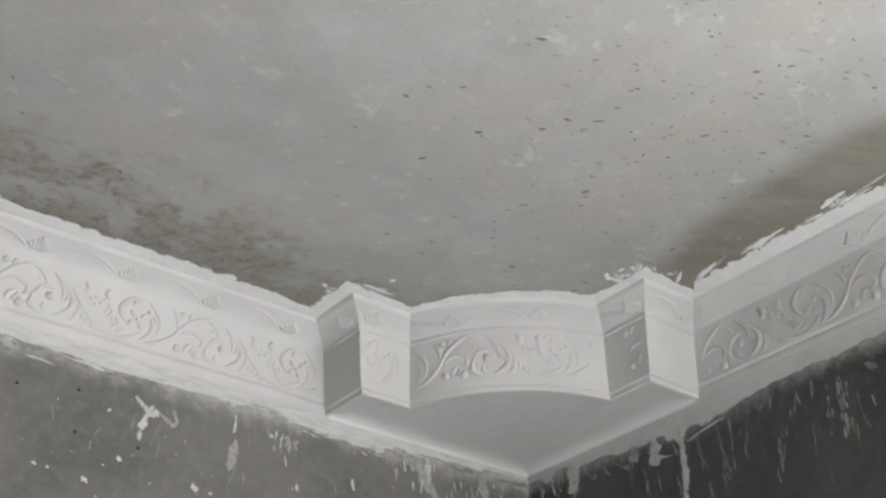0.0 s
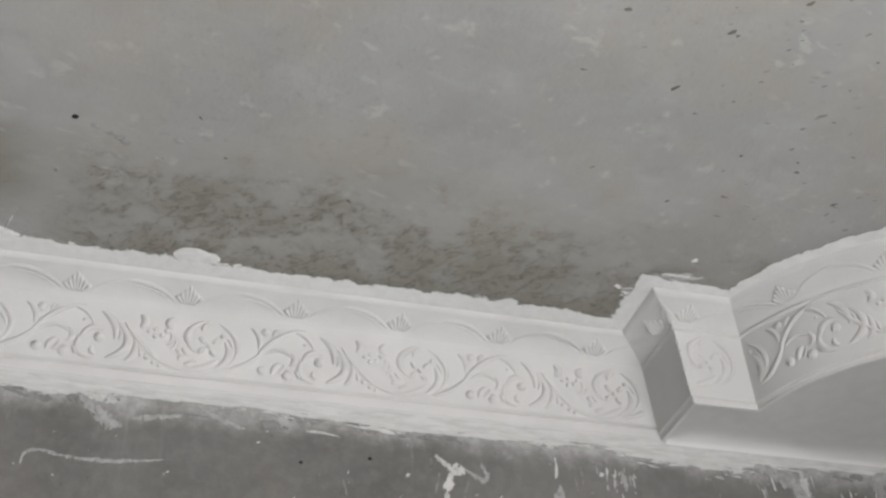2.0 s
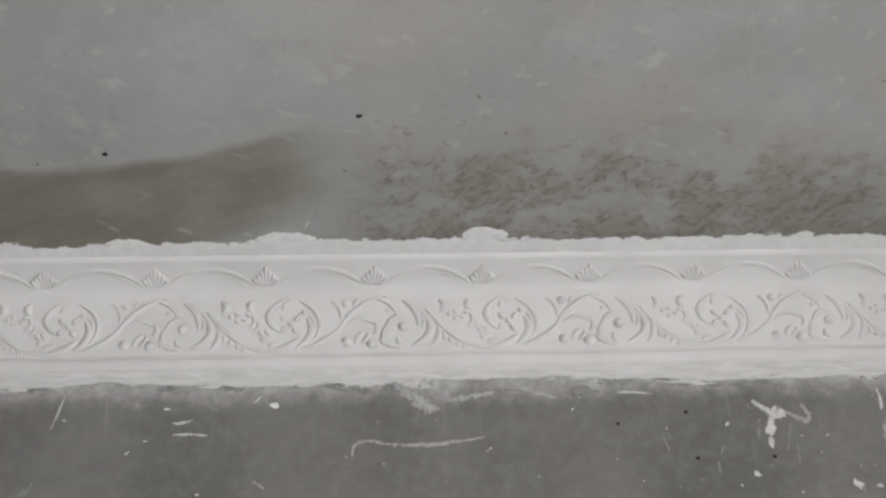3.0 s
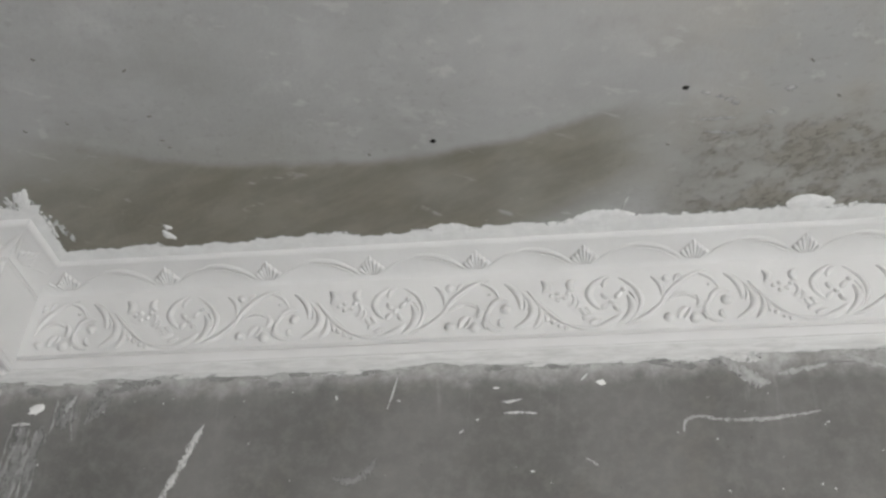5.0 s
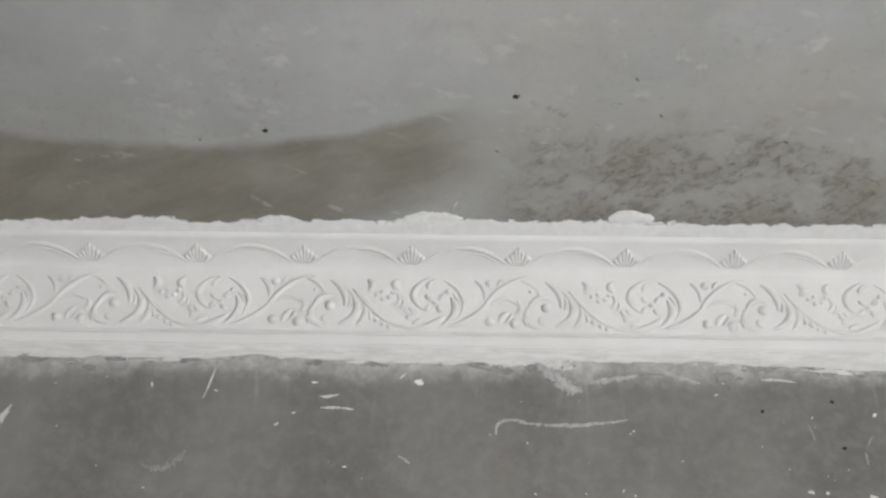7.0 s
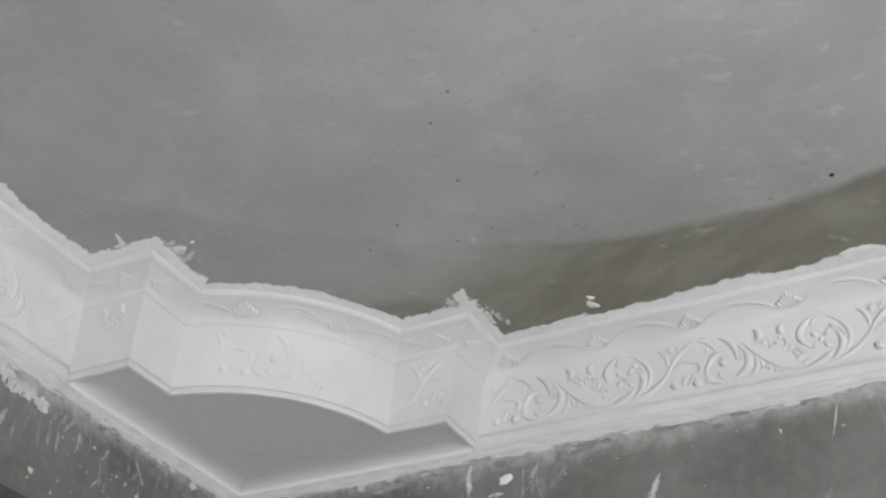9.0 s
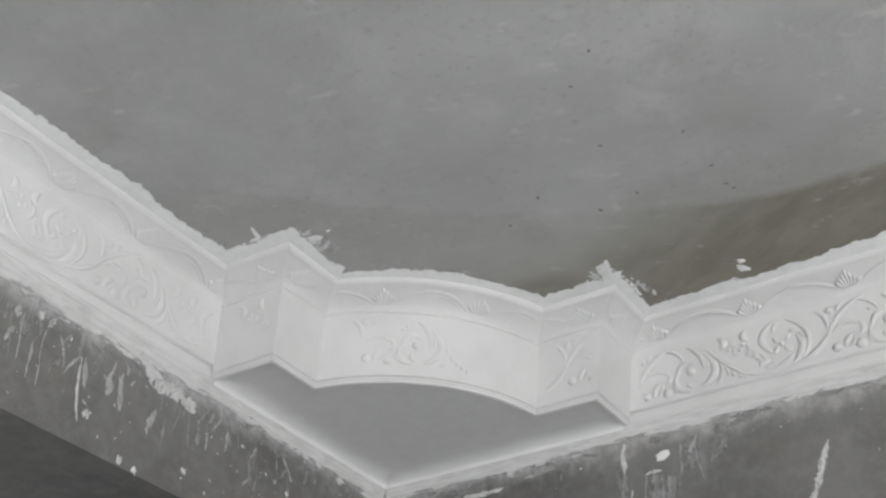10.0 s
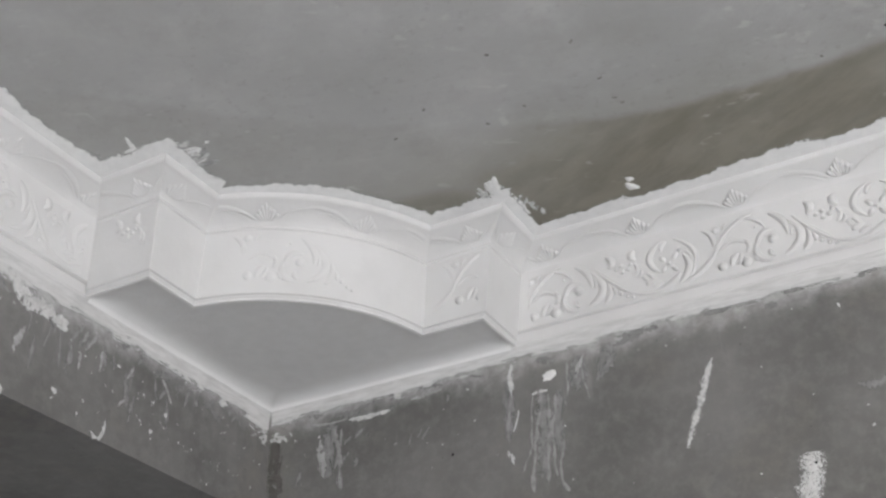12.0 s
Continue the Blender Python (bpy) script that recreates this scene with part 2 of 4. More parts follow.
SCRAPE = scraped("scraped_plaster", (0.56, 0.56, 0.555), (0.40, 0.40, 0.395), 0.38, (110, 110, 80))
LUMP = scraped("lump_plaster", (0.72, 0.72, 0.715), (0.62, 0.62, 0.615), 0.22, (70, 70, 70))
SCRATCH = scraped("scratched_plaster", (0.56, 0.56, 0.555), (0.42, 0.42, 0.415), 0.42, (330, 330, 240))
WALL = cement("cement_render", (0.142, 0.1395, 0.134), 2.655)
# east wall: render base darkened for its lack of light, plus pale washes
SHADED_WALL = cement("shaded_washed_render", (0.084, 0.082, 0.080), 2.655, 0.6)
SKIM = ceiling_skim()
FLOOR = plain("dusty_concrete", (0.50, 0.498, 0.492), 0.9, 0.15)
BLENDED = blended("blended_filler", (0.66, 0.66, 0.655), (0.49, 0.49, 0.486))
PLATE = plain("grey_plaster_board", (0.49, 0.49, 0.486), 0.8, 0.03)
CHIP = plain("mortar_chip", (0.17, 0.162, 0.148), 0.9)


def speck_tones():
    """Mortar specks, each of its own tone."""
    n = Nodes("mortar_specks")
    tone = n.t.nodes.new("ShaderNodeNewGeometry").outputs["Random Per Island"]
    return n.done(n.mix(tone, (0.11, 0.103, 0.09), (0.29, 0.282, 0.265)), 0.9)


SPECKS = speck_tones()


def pale_specks():
    n = Nodes("pale_specks")
    tone = n.t.nodes.new("ShaderNodeNewGeometry").outputs["Random Per Island"]
    return n.done(n.mix(tone, (0.22, 0.22, 0.216), (0.6, 0.6, 0.595)), 0.9)


SPECK_WHITE = pale_specks()
BLACK = plain("black_hole", (0.012, 0.011, 0.01), 0.9)
FRAME = plain("grey_window_frame", (0.4, 0.4, 0.4), 0.5)


# ---------------------------------------------------------------- mesh helpers
def part(name, bm, material, parent=None, label="", smooth=None):
    """Links a bmesh as one mesh object, under a parent if given."""
    data = bpy.data.meshes.new(name)
    bm.to_mesh(data)
    bm.free()
    data.materials.append(material)
    if smooth is not None:
        data.shade_smooth()
        data.set_sharp_from_angle(angle=radians(smooth))
    ob = new(name, data)
    ob.parent = parent
    return tagged(ob, label)


def again(name, data, parent, m):
    """One more object on the same mesh."""
    ob = new(name, data)
    ob.parent = parent
    ob.matrix_basis = m
    return ob


def empty(name, label, category, kind="", group=""):
    return tagged(new(name), label, category, group, kind)


def box(bm, lo, hi):
    m = Matrix.Translation([(a + b) / 2 for a, b in zip(lo, hi)]) @ Matrix.Diagonal([b - a for a, b in zip(lo, hi)] + [1])
    bmesh.ops.create_cube(bm, size=1.0, matrix=m)
    return bm


def boxes(*pairs):
    bm = bmesh.new()
    for lo, hi in pairs:
        box(bm, lo, hi)
    return bm


def prism(bm, rings, caps=True):
    """Joins rings of equally many points into a closed tube."""
    rows = [[bm.verts.new(p) for p in ring] for ring in rings]
    n = len(rows[0])
    for a, b in zip(rows, rows[1:]):
        for k in range(n):
            bm.faces.new((a[k], a[(k + 1) % n], b[(k + 1) % n], b[k]))
    if caps:
        bm.faces.new(rows[0])
        bm.faces.new(rows[-1])
    bmesh.ops.recalc_face_normals(bm, faces=bm.faces)
    return bm


def bend(a, b, c, n):
    """Points of a curve from a by way of b to c (b lies on it)."""
    a, b, c = Vector(a), Vector(b), Vector(c)
    ctrl = 2 * b - (a + c) / 2
    return [(1 - k) ** 2 * a + 2 * k * (1 - k) * ctrl + k * k * c for k in (i / n for i in range(n + 1))]


def ridge(bm, pts, width, height, place, ragged=0.0, blunt=0.75, seed=0):
    """A raised, tapering stroke along plane points; place(u, v, e) puts it into the world."""
    across = (-1.0, -0.72, -0.36, 0.0, 0.36, 0.72, 1.0)
    rise = (-0.25, 0.55, 0.92, 1.0, 0.92, 0.55, -0.25)
    layer = bm.verts.layers.float.get("thin") or bm.verts.layers.float.new("thin")
    rows, last = [], len(pts) - 1
    for i, p in enumerate(pts):
        d = (pts[min(i + 1, last)] - pts[max(i - 1, 0)])
        side = Vector((-d.y, d.x)).normalized() if d.length > 1e-9 else Vector((0, 1))
        w = max(math.sin(math.pi * (0.04 + 0.92 * i / last)), 0.0) ** blunt
        row = []
        for k, (a, r) in enumerate(zip(across, rise)):
            f = 1.0
            if ragged:
                f += ragged * (noise.noise((p.x * 70 + seed, p.y * 70, 3.0 * (a > 0) + seed)) + 0.6 * noise.noise((p.x * 210, p.y * 210 + seed, 5.0 * (a > 0))))
            q = p + side * (a * width * w * f)
            row.append(bm.verts.new(place(q.x, q.y, height * r * min(1.0, w + 0.1) if r > 0 else -0.0006)))
            row[-1][layer] = min(1.0, abs(a) + 0.5 * (1.0 - min(1.0, w)))
        rows.append(row)
    for a, b in zip(rows, rows[1:]):
        for k in range(6):
            bm.faces.new((a[k], a[k + 1], b[k + 1], b[k]))


def dome(bm, u, v, r, height, place, long=1.0, turn=0.0, ragged=0.0, seed=0, sides=12):
    """A raised dot or petal."""
    cs, sn = math.cos(turn), math.sin(turn)
    layer = bm.verts.layers.float.get("thin") or bm.verts.layers.float.new("thin")
    rows = []
    for f, e in ((1.0, None), (0.85, 0.45), (0.5, 0.86)):
        row = []
        for k in range(sides):
            a = 2 * math.pi * k / sides
            g = 1 + ragged * noise.noise((math.cos(a) * 1.3 + seed, math.sin(a) * 1.3, seed * 0.7)) * 1.6
            x, y = math.cos(a) * r * f * g * long, math.sin(a) * r * f * g
            row.append(bm.verts.new(place(u + x * cs - y * sn, v + x * sn + y * cs, -0.0006 if e is None else e * height)))
            row[-1][layer] = f
        rows.append(row)
    for a, b in zip(rows, rows[1:]):
        for k in range(sides):
            bm.faces.new((a[k], a[(k + 1) % sides], b[(k + 1) % sides], b[k]))
    tip = bm.verts.new(place(u, v, height))
    for k in range(sides):
        bm.faces.new((rows[-1][k], rows[-1][(k + 1) % sides], tip))


# ---------------------------------------------------------------- cornice: section and ornament
# section as (out from the wall, height)
LIP = [(0.0, 2.6525), (0.0050, 2.6525), (0.0058, 2.6532), (0.0058, 2.6552), (0.0052, 2.656), (0.0102, 2.6675), (0.0100, 2.669), (0.0088, 2.6705)]
FACE = [(0.0088, 2.6705), (0.0120, 2.6715), (0.0158, 2.6735), (0.0355, 2.764), (0.0368, 2.767)]
COVE = [(0.0368, 2.767), (0.0395, 2.7700), (0.044, 2.7735), (0.0515, 2.7782), (0.060, 2.7824), (0.070, 2.7864), (0.0785, 2.7898)]
FILLET = [(0.0785, 2.7898), (0.0805, 2.7900), (0.0842, 2.7925), (0.0872, 2.7962), (0.0885, 2.7995)]
BACKS = {"lip": [(0.001, 2.6705)], "panel": [(0.001, 2.767), (0.001, 2.6705)], "band": [(0.0785, 2.7995), (0.001, 2.7995), (0.001, 2.767)], "fillet": [(0.0785, 2.7995)]}
SMALL_LIP = [(0.0, 2.6525), (0.0050, 2.6525), (0.0062, 2.6534), (0.0062, 2.6552), (0.0056, 2.6560), (0.0082, 2.6592), (0.0080, 2.6602), (0.0126, 2.6614)]
BEAD = [(0.0347, 2.7608), (0.0370, 2.7613), (0.0382, 2.7628), (0.0381, 2.7650), (0.0371, 2.7668)]
WHOLE = SMALL_LIP + FACE[2:3] + BEAD + COVE[1:] + FILLET[1:] + [(0.001, 2.7995)]
OUT = 0.0885


def frame_of(line):
    """Start, along and outward of a section line."""
    (d0, z0), (d1, z1) = line
    size = math.hypot(d1 - d0, z1 - z0)
    w = ((d1 - d0) / size, (z1 - z0) / size)
    return (d0, z0), w, (w[1], -w[0])


PANEL = frame_of(((0.016, 2.674), (0.0355, 2.764)))
BAND = frame_of(((0.0415, 2.7715), (0.0775, 2.7888)))
GU, GV, PERIOD, STEP = 0.000833, 0.00088, 0.32, 0.16  # grid of the casting's pattern, its repeat, and the shells' spacing


def stroke(bm, place, a, b, c, w, h=0.0030, n=14):
    pts = bend((a[0] * GU, a[1] * GV), (b[0] * GU, b[1] * GV), (c[0] * GU, c[1] * GV), n)
    ridge(bm, pts, w * 1.38 * GU, h * 1.35, place, blunt=0.6)


def dot(bm, place, u, v, r, h=0.0038, long=1.0, turn=0.0):
    dome(bm, u * GU, v * GV, r * GU, h * 1.4, place, long, turn)


def flower(bm, P):
    for u, v, turn in ((31, 41, 0.8), (56, 60, 0.7), (32, 59, 2.3), (52, 38, 2.3)):
        dot(bm, P, u, v, 5.2, 0.0032, 1.7, turn)
    dot(bm, P, 43, 49.5, 4.5, 0.004)
    dot(bm, P, 66, 70, 4.5)
    stroke(bm, P, (38, 95), (6, 66), (25, 36), 5.5, 0.0038, 18)
    stroke(bm, P, (31, 74), (34, 85), (46, 90), 4)
    stroke(bm, P, (58, 92), (95, 54), (74, 11), 4, 0.0034, 20)
    stroke(bm, P, (75, 66), (87, 47), (82, 24), 2.6)
    stroke(bm, P, (72, 60), (80, 32), (56, 9), 6.5, 0.004, 16)
    stroke(bm, P, (61, 27), (41, 12), (14, 5), 5.5, 0.0034)


def stem(bm, P):
    stroke(bm, P, (-103, 75), (-72, 40), (-36, 12), 3.6, 0.0034, 18)
    stroke(bm, P, (-42, 15), (0, 4), (44, 8), 3, 0.003, 18)
    stroke(bm, P, (66, 8), (104, 21), (138, 50), 4, 0.0036, 16)
    stroke(bm, P, (128, 40), (164, 78), (212, 98), 4, 0.0036, 18)
    stroke(bm, P, (188, 94), (216, 84), (230, 64), 3, 0.0028)


def leaves(bm, P):
    dot(bm, P, 141, 86, 8)
    stroke(bm, P, (114, 91), (130, 77), (132, 55), 4)
    stroke(bm, P, (155, 80), (159, 88), (166, 93), 3)
    dot(bm, P, 141, 17, 9, 0.005)
    dot(bm, P, 186, 14, 10.5, 0.005)
    stroke(bm, P, (158, 13), (163, 26), (175, 34), 4.5)
    stroke(bm, P, (168, 14), (176, 22), (180, 32), 3.2)
    stroke(bm, P, (142, 46), (168, 57), (192, 46), 3.2)
    stroke(bm, P, (190, 54), (196, 40), (187, 32), 4.2)
    stroke(bm, P, (198, 24), (204, 17), (206, 9), 3)


def scroll(bm, P):
    stroke(bm, P, (248, 58), (224, 57), (210, 36), 4.6, 0.0036, 14)
    stroke(bm, P, (210, 44), (209, 18), (234, 7), 5, 0.0038, 16)
    dot(bm, P, 241, 43, 9.5, 0.0055)
    stroke(bm, P, (234, 27), (231, 19), (239, 13), 3.8)
    stroke(bm, P, (240, 90), (264, 70), (268, 42), 5.5, 0.0038, 16)
    stroke(bm, P, (268, 66), (277, 54), (274, 40), 3)
    stroke(bm, P, (269, 74), (290, 36), (256, 9), 6.2, 0.0042, 20)
    stroke(bm, P, (301, 48), (303, 24), (289, 8), 5)
    stroke(bm, P, (308, 38), (313, 27), (314, 18), 3.4)
    for u, v, r in ((213, 72, 3), (221, 78, 3), (324, 18, 5), (336, 11, 4.6), (347, 6, 3.8)):
        dot(bm, P, u, v, r, 0.003)


def berries(bm, P):
    stroke(bm, P, (306, 91), (316, 80), (307, 70), 6, 0.0045)
    stroke(bm, P, (364, 91), (356, 81), (364, 72), 6, 0.0045)
    for u, v in ((323, 64), (334, 68), (334, 56), (346, 59), (353, 67)):
        dot(bm, P, u, v, 5, 0.0032)
    dot(bm, P, 337, 68, 26, 0.0008, 1.25, 0.1)
    stroke(bm, P, (345, 66), (372, 46), (398, 16), 13, 0.0008)
    stroke(bm, P, (358, 66), (365, 54), (355, 43), 4)
    stroke(bm, P, (366, 56), (372, 47), (364, 38), 3)
    stroke(bm, P, (372, 40), (378, 33), (386, 26), 4.2)
    stroke(bm, P, (382, 41), (388, 35), (395, 28), 4.2)
    stroke(bm, P, (376, 21), (386, 25), (400, 28), 5)
    stroke(bm, P, (388, 13), (398, 16), (410, 20), 3.4)


def shell(bm, P):
    """A kite-shaped shell in one sheet: ribs spread from a foot to a gabled, scalloped edge."""
    rows, last = [], 42
    for j in range(last + 1):
        t = 2 * j / last - 1
        rib = 0.5 + 0.5 * math.cos(t * 3.5 * 2 * math.pi)
        edge = Vector((0.0215 * t, 0.0345 - 0.0225 * abs(t) + 0.0016 * rib))
        foot = Vector((0.0085 * t, 0.002))
        row = []
        for i in range(9):
            k = i / 8
            p = foot.lerp(edge, k)
            h = (0.0020 + 0.0034 * rib) * (0.35 + 0.65 * k) if 0 < i < 8 and 0 < j < last else -0.0006
            row.append(bm.verts.new(P(p.x, p.y, h)))
        rows.append(row)
    for a, b in zip(rows, rows[1:]):
        for i in range(8):
            bm.faces.new((a[i], a[i + 1], b[i + 1], b[i]))


def arch(bm, P):
    ridge(bm, bend((0.020, 0.006), (0.040, 0.021), (0.072, 0.0300), 12), 0.0020, 0.0010, P)
    ridge(bm, bend((0.064, 0.0305), (0.105, 0.0270), (0.141, 0.0050), 18), 0.0042, 0.0014, P, blunt=0.5)
    ridge(bm, bend((0.078, 0.0235), (0.108, 0.0190), (0.136, 0.0010), 14), 0.0016, 0.0009, P)


def flat(u, v, e):
    return (u, v, e)


ON_PANEL = [("flower_ornament", flower), ("stem_ornament", stem), ("leaf_ornament", leaves), ("scroll_ornament", scroll), ("berry_ornament", berries)]
ON_BAND = [("shell_ornament", shell), ("arch_ornament", arch)]
CAST = {}
for kind_name, make in ON_PANEL + ON_BAND:
    bm = bmesh.new()
    make(bm, flat)
    bmesh.ops.recalc_face_normals(bm, faces=bm.faces)
    data = bpy.data.meshes.new(kind_name)
    bm.to_mesh(data)
    bm.free()
    data.shade_smooth()
    data.materials.append(GYPSUM)
    CAST[kind_name] = data


class Run:
    """A straight length of cornice in plan. a, b: its ends on the wall as the room sees it, left and right; out: the way it faces;
    m0, m1: the mitre vectors at the ends; origin: a point where the pattern starts."""

    def __init__(self, a, b, out, m0, m1, origin):
        self.a, self.b, self.out = (Vector((*v, 0)) for v in (a, b, out))
        self.m0, self.m1 = Vector((*m0, 0)), Vector((*m1, 0))
        self.along = (-self.out).cross(UP)
        self.u0 = (Vector((*origin, 0)) - self.a).dot(self.along)
        self.length = (self.b - self.a).dot(self.along)
        self.joint0 = self.joint1 = None
        self.relief = 1.0

    def end(self, which, d):
        """The plan place of an end, d out from the wall line."""
        p, m, joint = ((self.a, self.m0, self.joint0), (self.b, self.m1, self.joint1))[which]
        return joint(d) if joint else p + m * d

    def ring(self, section, which):
        return [self.end(which, d) + UP * z for d, z in section]

    def body(self, section):
        """The swept section, cut in short lengths that bow by fractions of a millimetre."""
        n = max(1, int(self.length / 0.12))
        r0, r1 = self.ring(section, 0), self.ring(section, 1)
        rings = []
        for i in range(n + 1):
            k = i / n
            sway = self.out * (0.0012 * noise.noise((self.a.x * 3 + i * 0.37, self.a.y * 3, 5.0)) if 0 < i < n else 0.0)
            rings.append([p.lerp(q, k) + sway * (1 if d > 0.002 else 0) for p, q, (d, z) in zip(r0, r1, section)])
        return prism(bmesh.new(), rings, caps=False)

    def spot(self, line, u):
        (d0, z0), (wd, wz), (qd, qz) = line
        x, y, z = self.along, self.out * wd + UP * wz, self.out * qd + UP * qz
        m = Matrix((x, y, z)).transposed().to_4x4()
        m.translation = self.a + self.along * u + self.out * d0 + UP * z0
        return m @ Matrix.Diagonal((1, 1, self.relief, 1))

    def place_cast(self, name, make, line, u, parent, clear=0.016):
        """A cast ornament, cut at the mitres where it crosses them."""
        lo = min(v.co.x for v in CAST[name].vertices) + u
        hi = max(v.co.x for v in CAST[name].vertices) + u
        if hi < -0.09 or lo > self.length + 0.09:
            return
        m = self.spot(line, u)
        if lo > 0.095 and hi < self.length - 0.095:
            again(name, CAST[name], parent, m)
            return
        bm = bmesh.new()
        make(bm, flat)
        bmesh.ops.transform(bm, matrix=m, verts=bm.verts)
        for p, mit, way in ((self.a, self.end(0, 0.07) - self.a, 1), (self.b, self.end(1, 0.07) - self.b, -1)):
            no = mit.cross(UP)
            no = no if no.dot(self.along) * way < 0 else -no
            bmesh.ops.bisect_plane(bm, geom=bm.verts[:] + bm.edges[:] + bm.faces[:], plane_co=p + self.along * way * clear, plane_no=no, clear_outer=True)
        if bm.faces:
            bmesh.ops.recalc_face_normals(bm, faces=bm.faces)
            part(name, bm, GYPSUM, parent, smooth=60)
        else:
            bm.free()

    def dress(self, panel, band, scrolls=ON_PANEL, shells=True):
        for k in range(-9, 16):
            if scrolls:
                for name, make in scrolls:
                    self.place_cast(name, make, PANEL, self.u0 + k * PERIOD, panel)
            if shells:
                for name, make in ON_BAND:
                    for half in (0, 1):
                        self.place_cast(name, make, BAND, self.u0 + k * PERIOD + half * STEP, band, 0.004)


def long_cornice(run, label, relief=1.0):
    run.relief = relief
    root = empty("cornice_length", label, "cornice", group="cornice lengths")
    part("lip", run.body(LIP + BACKS["lip"]), GYPSUM, root, smooth=40)
    panel = part("scroll_panel", run.body(FACE + BACKS["panel"]), GYPSUM, root, smooth=40)
    band = part("shell_band", run.body(COVE + BACKS["band"]), GYPSUM, root, smooth=40)
    part("fillet", run.body(FILLET + BACKS["fillet"]), GYPSUM, root, smooth=40)
    run.dress(panel, band)
    return root


class Corner:
    """A stepped corner of the cornice. to: from (a along the long wall, b along the side wall) to the plan."""

    def __init__(self, x, sign, sizes, origins, keeps, bowed, plain, relief):
        self.x, self.sign, self.keeps, self.bowed, self.plain, self.relief = x, sign, keeps, bowed, plain, relief
        a0, b1, a2, a3, b3, b4 = sizes
        self.pts = [(a0, 0), (a0, b1), (a2, b1), (a3, b3), (a3, b4), (0, b4)]
        p, q = Vector(self.pts[2]), Vector(self.pts[3])
        half, sag = (q - p).length / 2, 0.061
        self.r = (half * half + sag * sag) / (2 * sag)
        chord = (q - p).normalized()
        outward = Vector((chord.y, -chord.x))
        outward = outward if outward.x > 0 else -outward
        self.c = (p + q) / 2 - outward * (self.r - sag)
        self.g0 = math.atan2(p.y - self.c.y, p.x - self.c.x)
        self.g1 = math.atan2(q.y - self.c.y, q.x - self.c.x)
        self.origins = origins
        self.joints = {2: lambda d: self.joint(0, d), 3: lambda d: self.joint(1, d)}

    def to(self, a, b):
        return (self.x + self.sign * a, -b)

    def way(self, a, b):
        return (self.sign * a, -b)

    def ray(self, g):
        return Vector((math.cos(g), math.sin(g)))

    def mitre(self, n1, n2):
        n1, n2 = Vector(n1), Vector(n2)
        m = (n1 + n2) / (1 + n1.dot(n2))
        return self.way(*m)

    def straight(self, i, j, out, m_i, m_j, origin):
        """A run between two corner points, turned so that it starts at the room's left."""
        a, b = self.to(*self.pts[i]), self.to(*self.pts[j])
        n = Vector((*self.way(*out), 0))
        along = (-n).cross(UP)
        ends = [self.joints.get(i), self.joints.get(j)]
        if (Vector((*b, 0)) - Vector((*a, 0))).dot(along) < 0:
            a, b, m_i, m_j = b, a, m_j, m_i
            ends.reverse()
        run = Run(a, b, self.way(*out), m_i, m_j, origin)
        run.joint0, run.joint1 = ends
        return run

    def span(self, d):
        """The angles between which the bowed face runs, d out from its line."""
        r = self.r + d
        return math.asin((self.pts[2][1] + d - self.c.y) / r), math.acos((self.pts[3][0] + d - self.c.x) / r)

    def joint(self, which, d):
        return Vector((*self.to(*(self.c + self.ray(self.span(d)[which]) * (self.r + d))), 0))

    def runs(self):
        n0, n1 = self.ray(self.g0), self.ray(self.g1)
        ends = [self.way(1, 1), self.way(1, 1), self.mitre((0, 1), n0), self.mitre(n1, (1, 0)), self.way(1, 1), self.way(1, 1)]
        spans = ((0, 1, (1, 0)), (1, 2, (0, 1)), (3, 4, (1, 0)), (4, 5, (0, 1)))
        return [self.straight(i, j, out, ends[i], ends[j], o) for (i, j, out), o in zip(spans, self.origins)]

    def curve_body(self):
        rings, n = [], 28
        for i in range(n + 1):
            ring = []
            for d, z in WHOLE:
                g0, g1 = self.span(d)
                q = self.c + self.ray(g0 + (g1 - g0) * i / n) * (self.r + d)
                ring.append(Vector((*self.to(*q), z)))
            rings.append(ring)
        return prism(bmesh.new(), rings, caps=False)

    def on_curve(self, line, r):
        """Puts pattern places on the curved face, from the room's left."""
        (d0, z0), (wd, wz), (qd, qz) = line
        left, turn = (self.g1, -1) if self.sign > 0 else (self.g0, 1)

        def place(u, v, e):
            e *= self.relief
            d, z = d0 + wd * v + qd * e, z0 + wz * v + qz * e
            q = self.c + self.ray(left + turn * u / r) * (self.r + d)
            return (*self.to(*q), z)

        return place

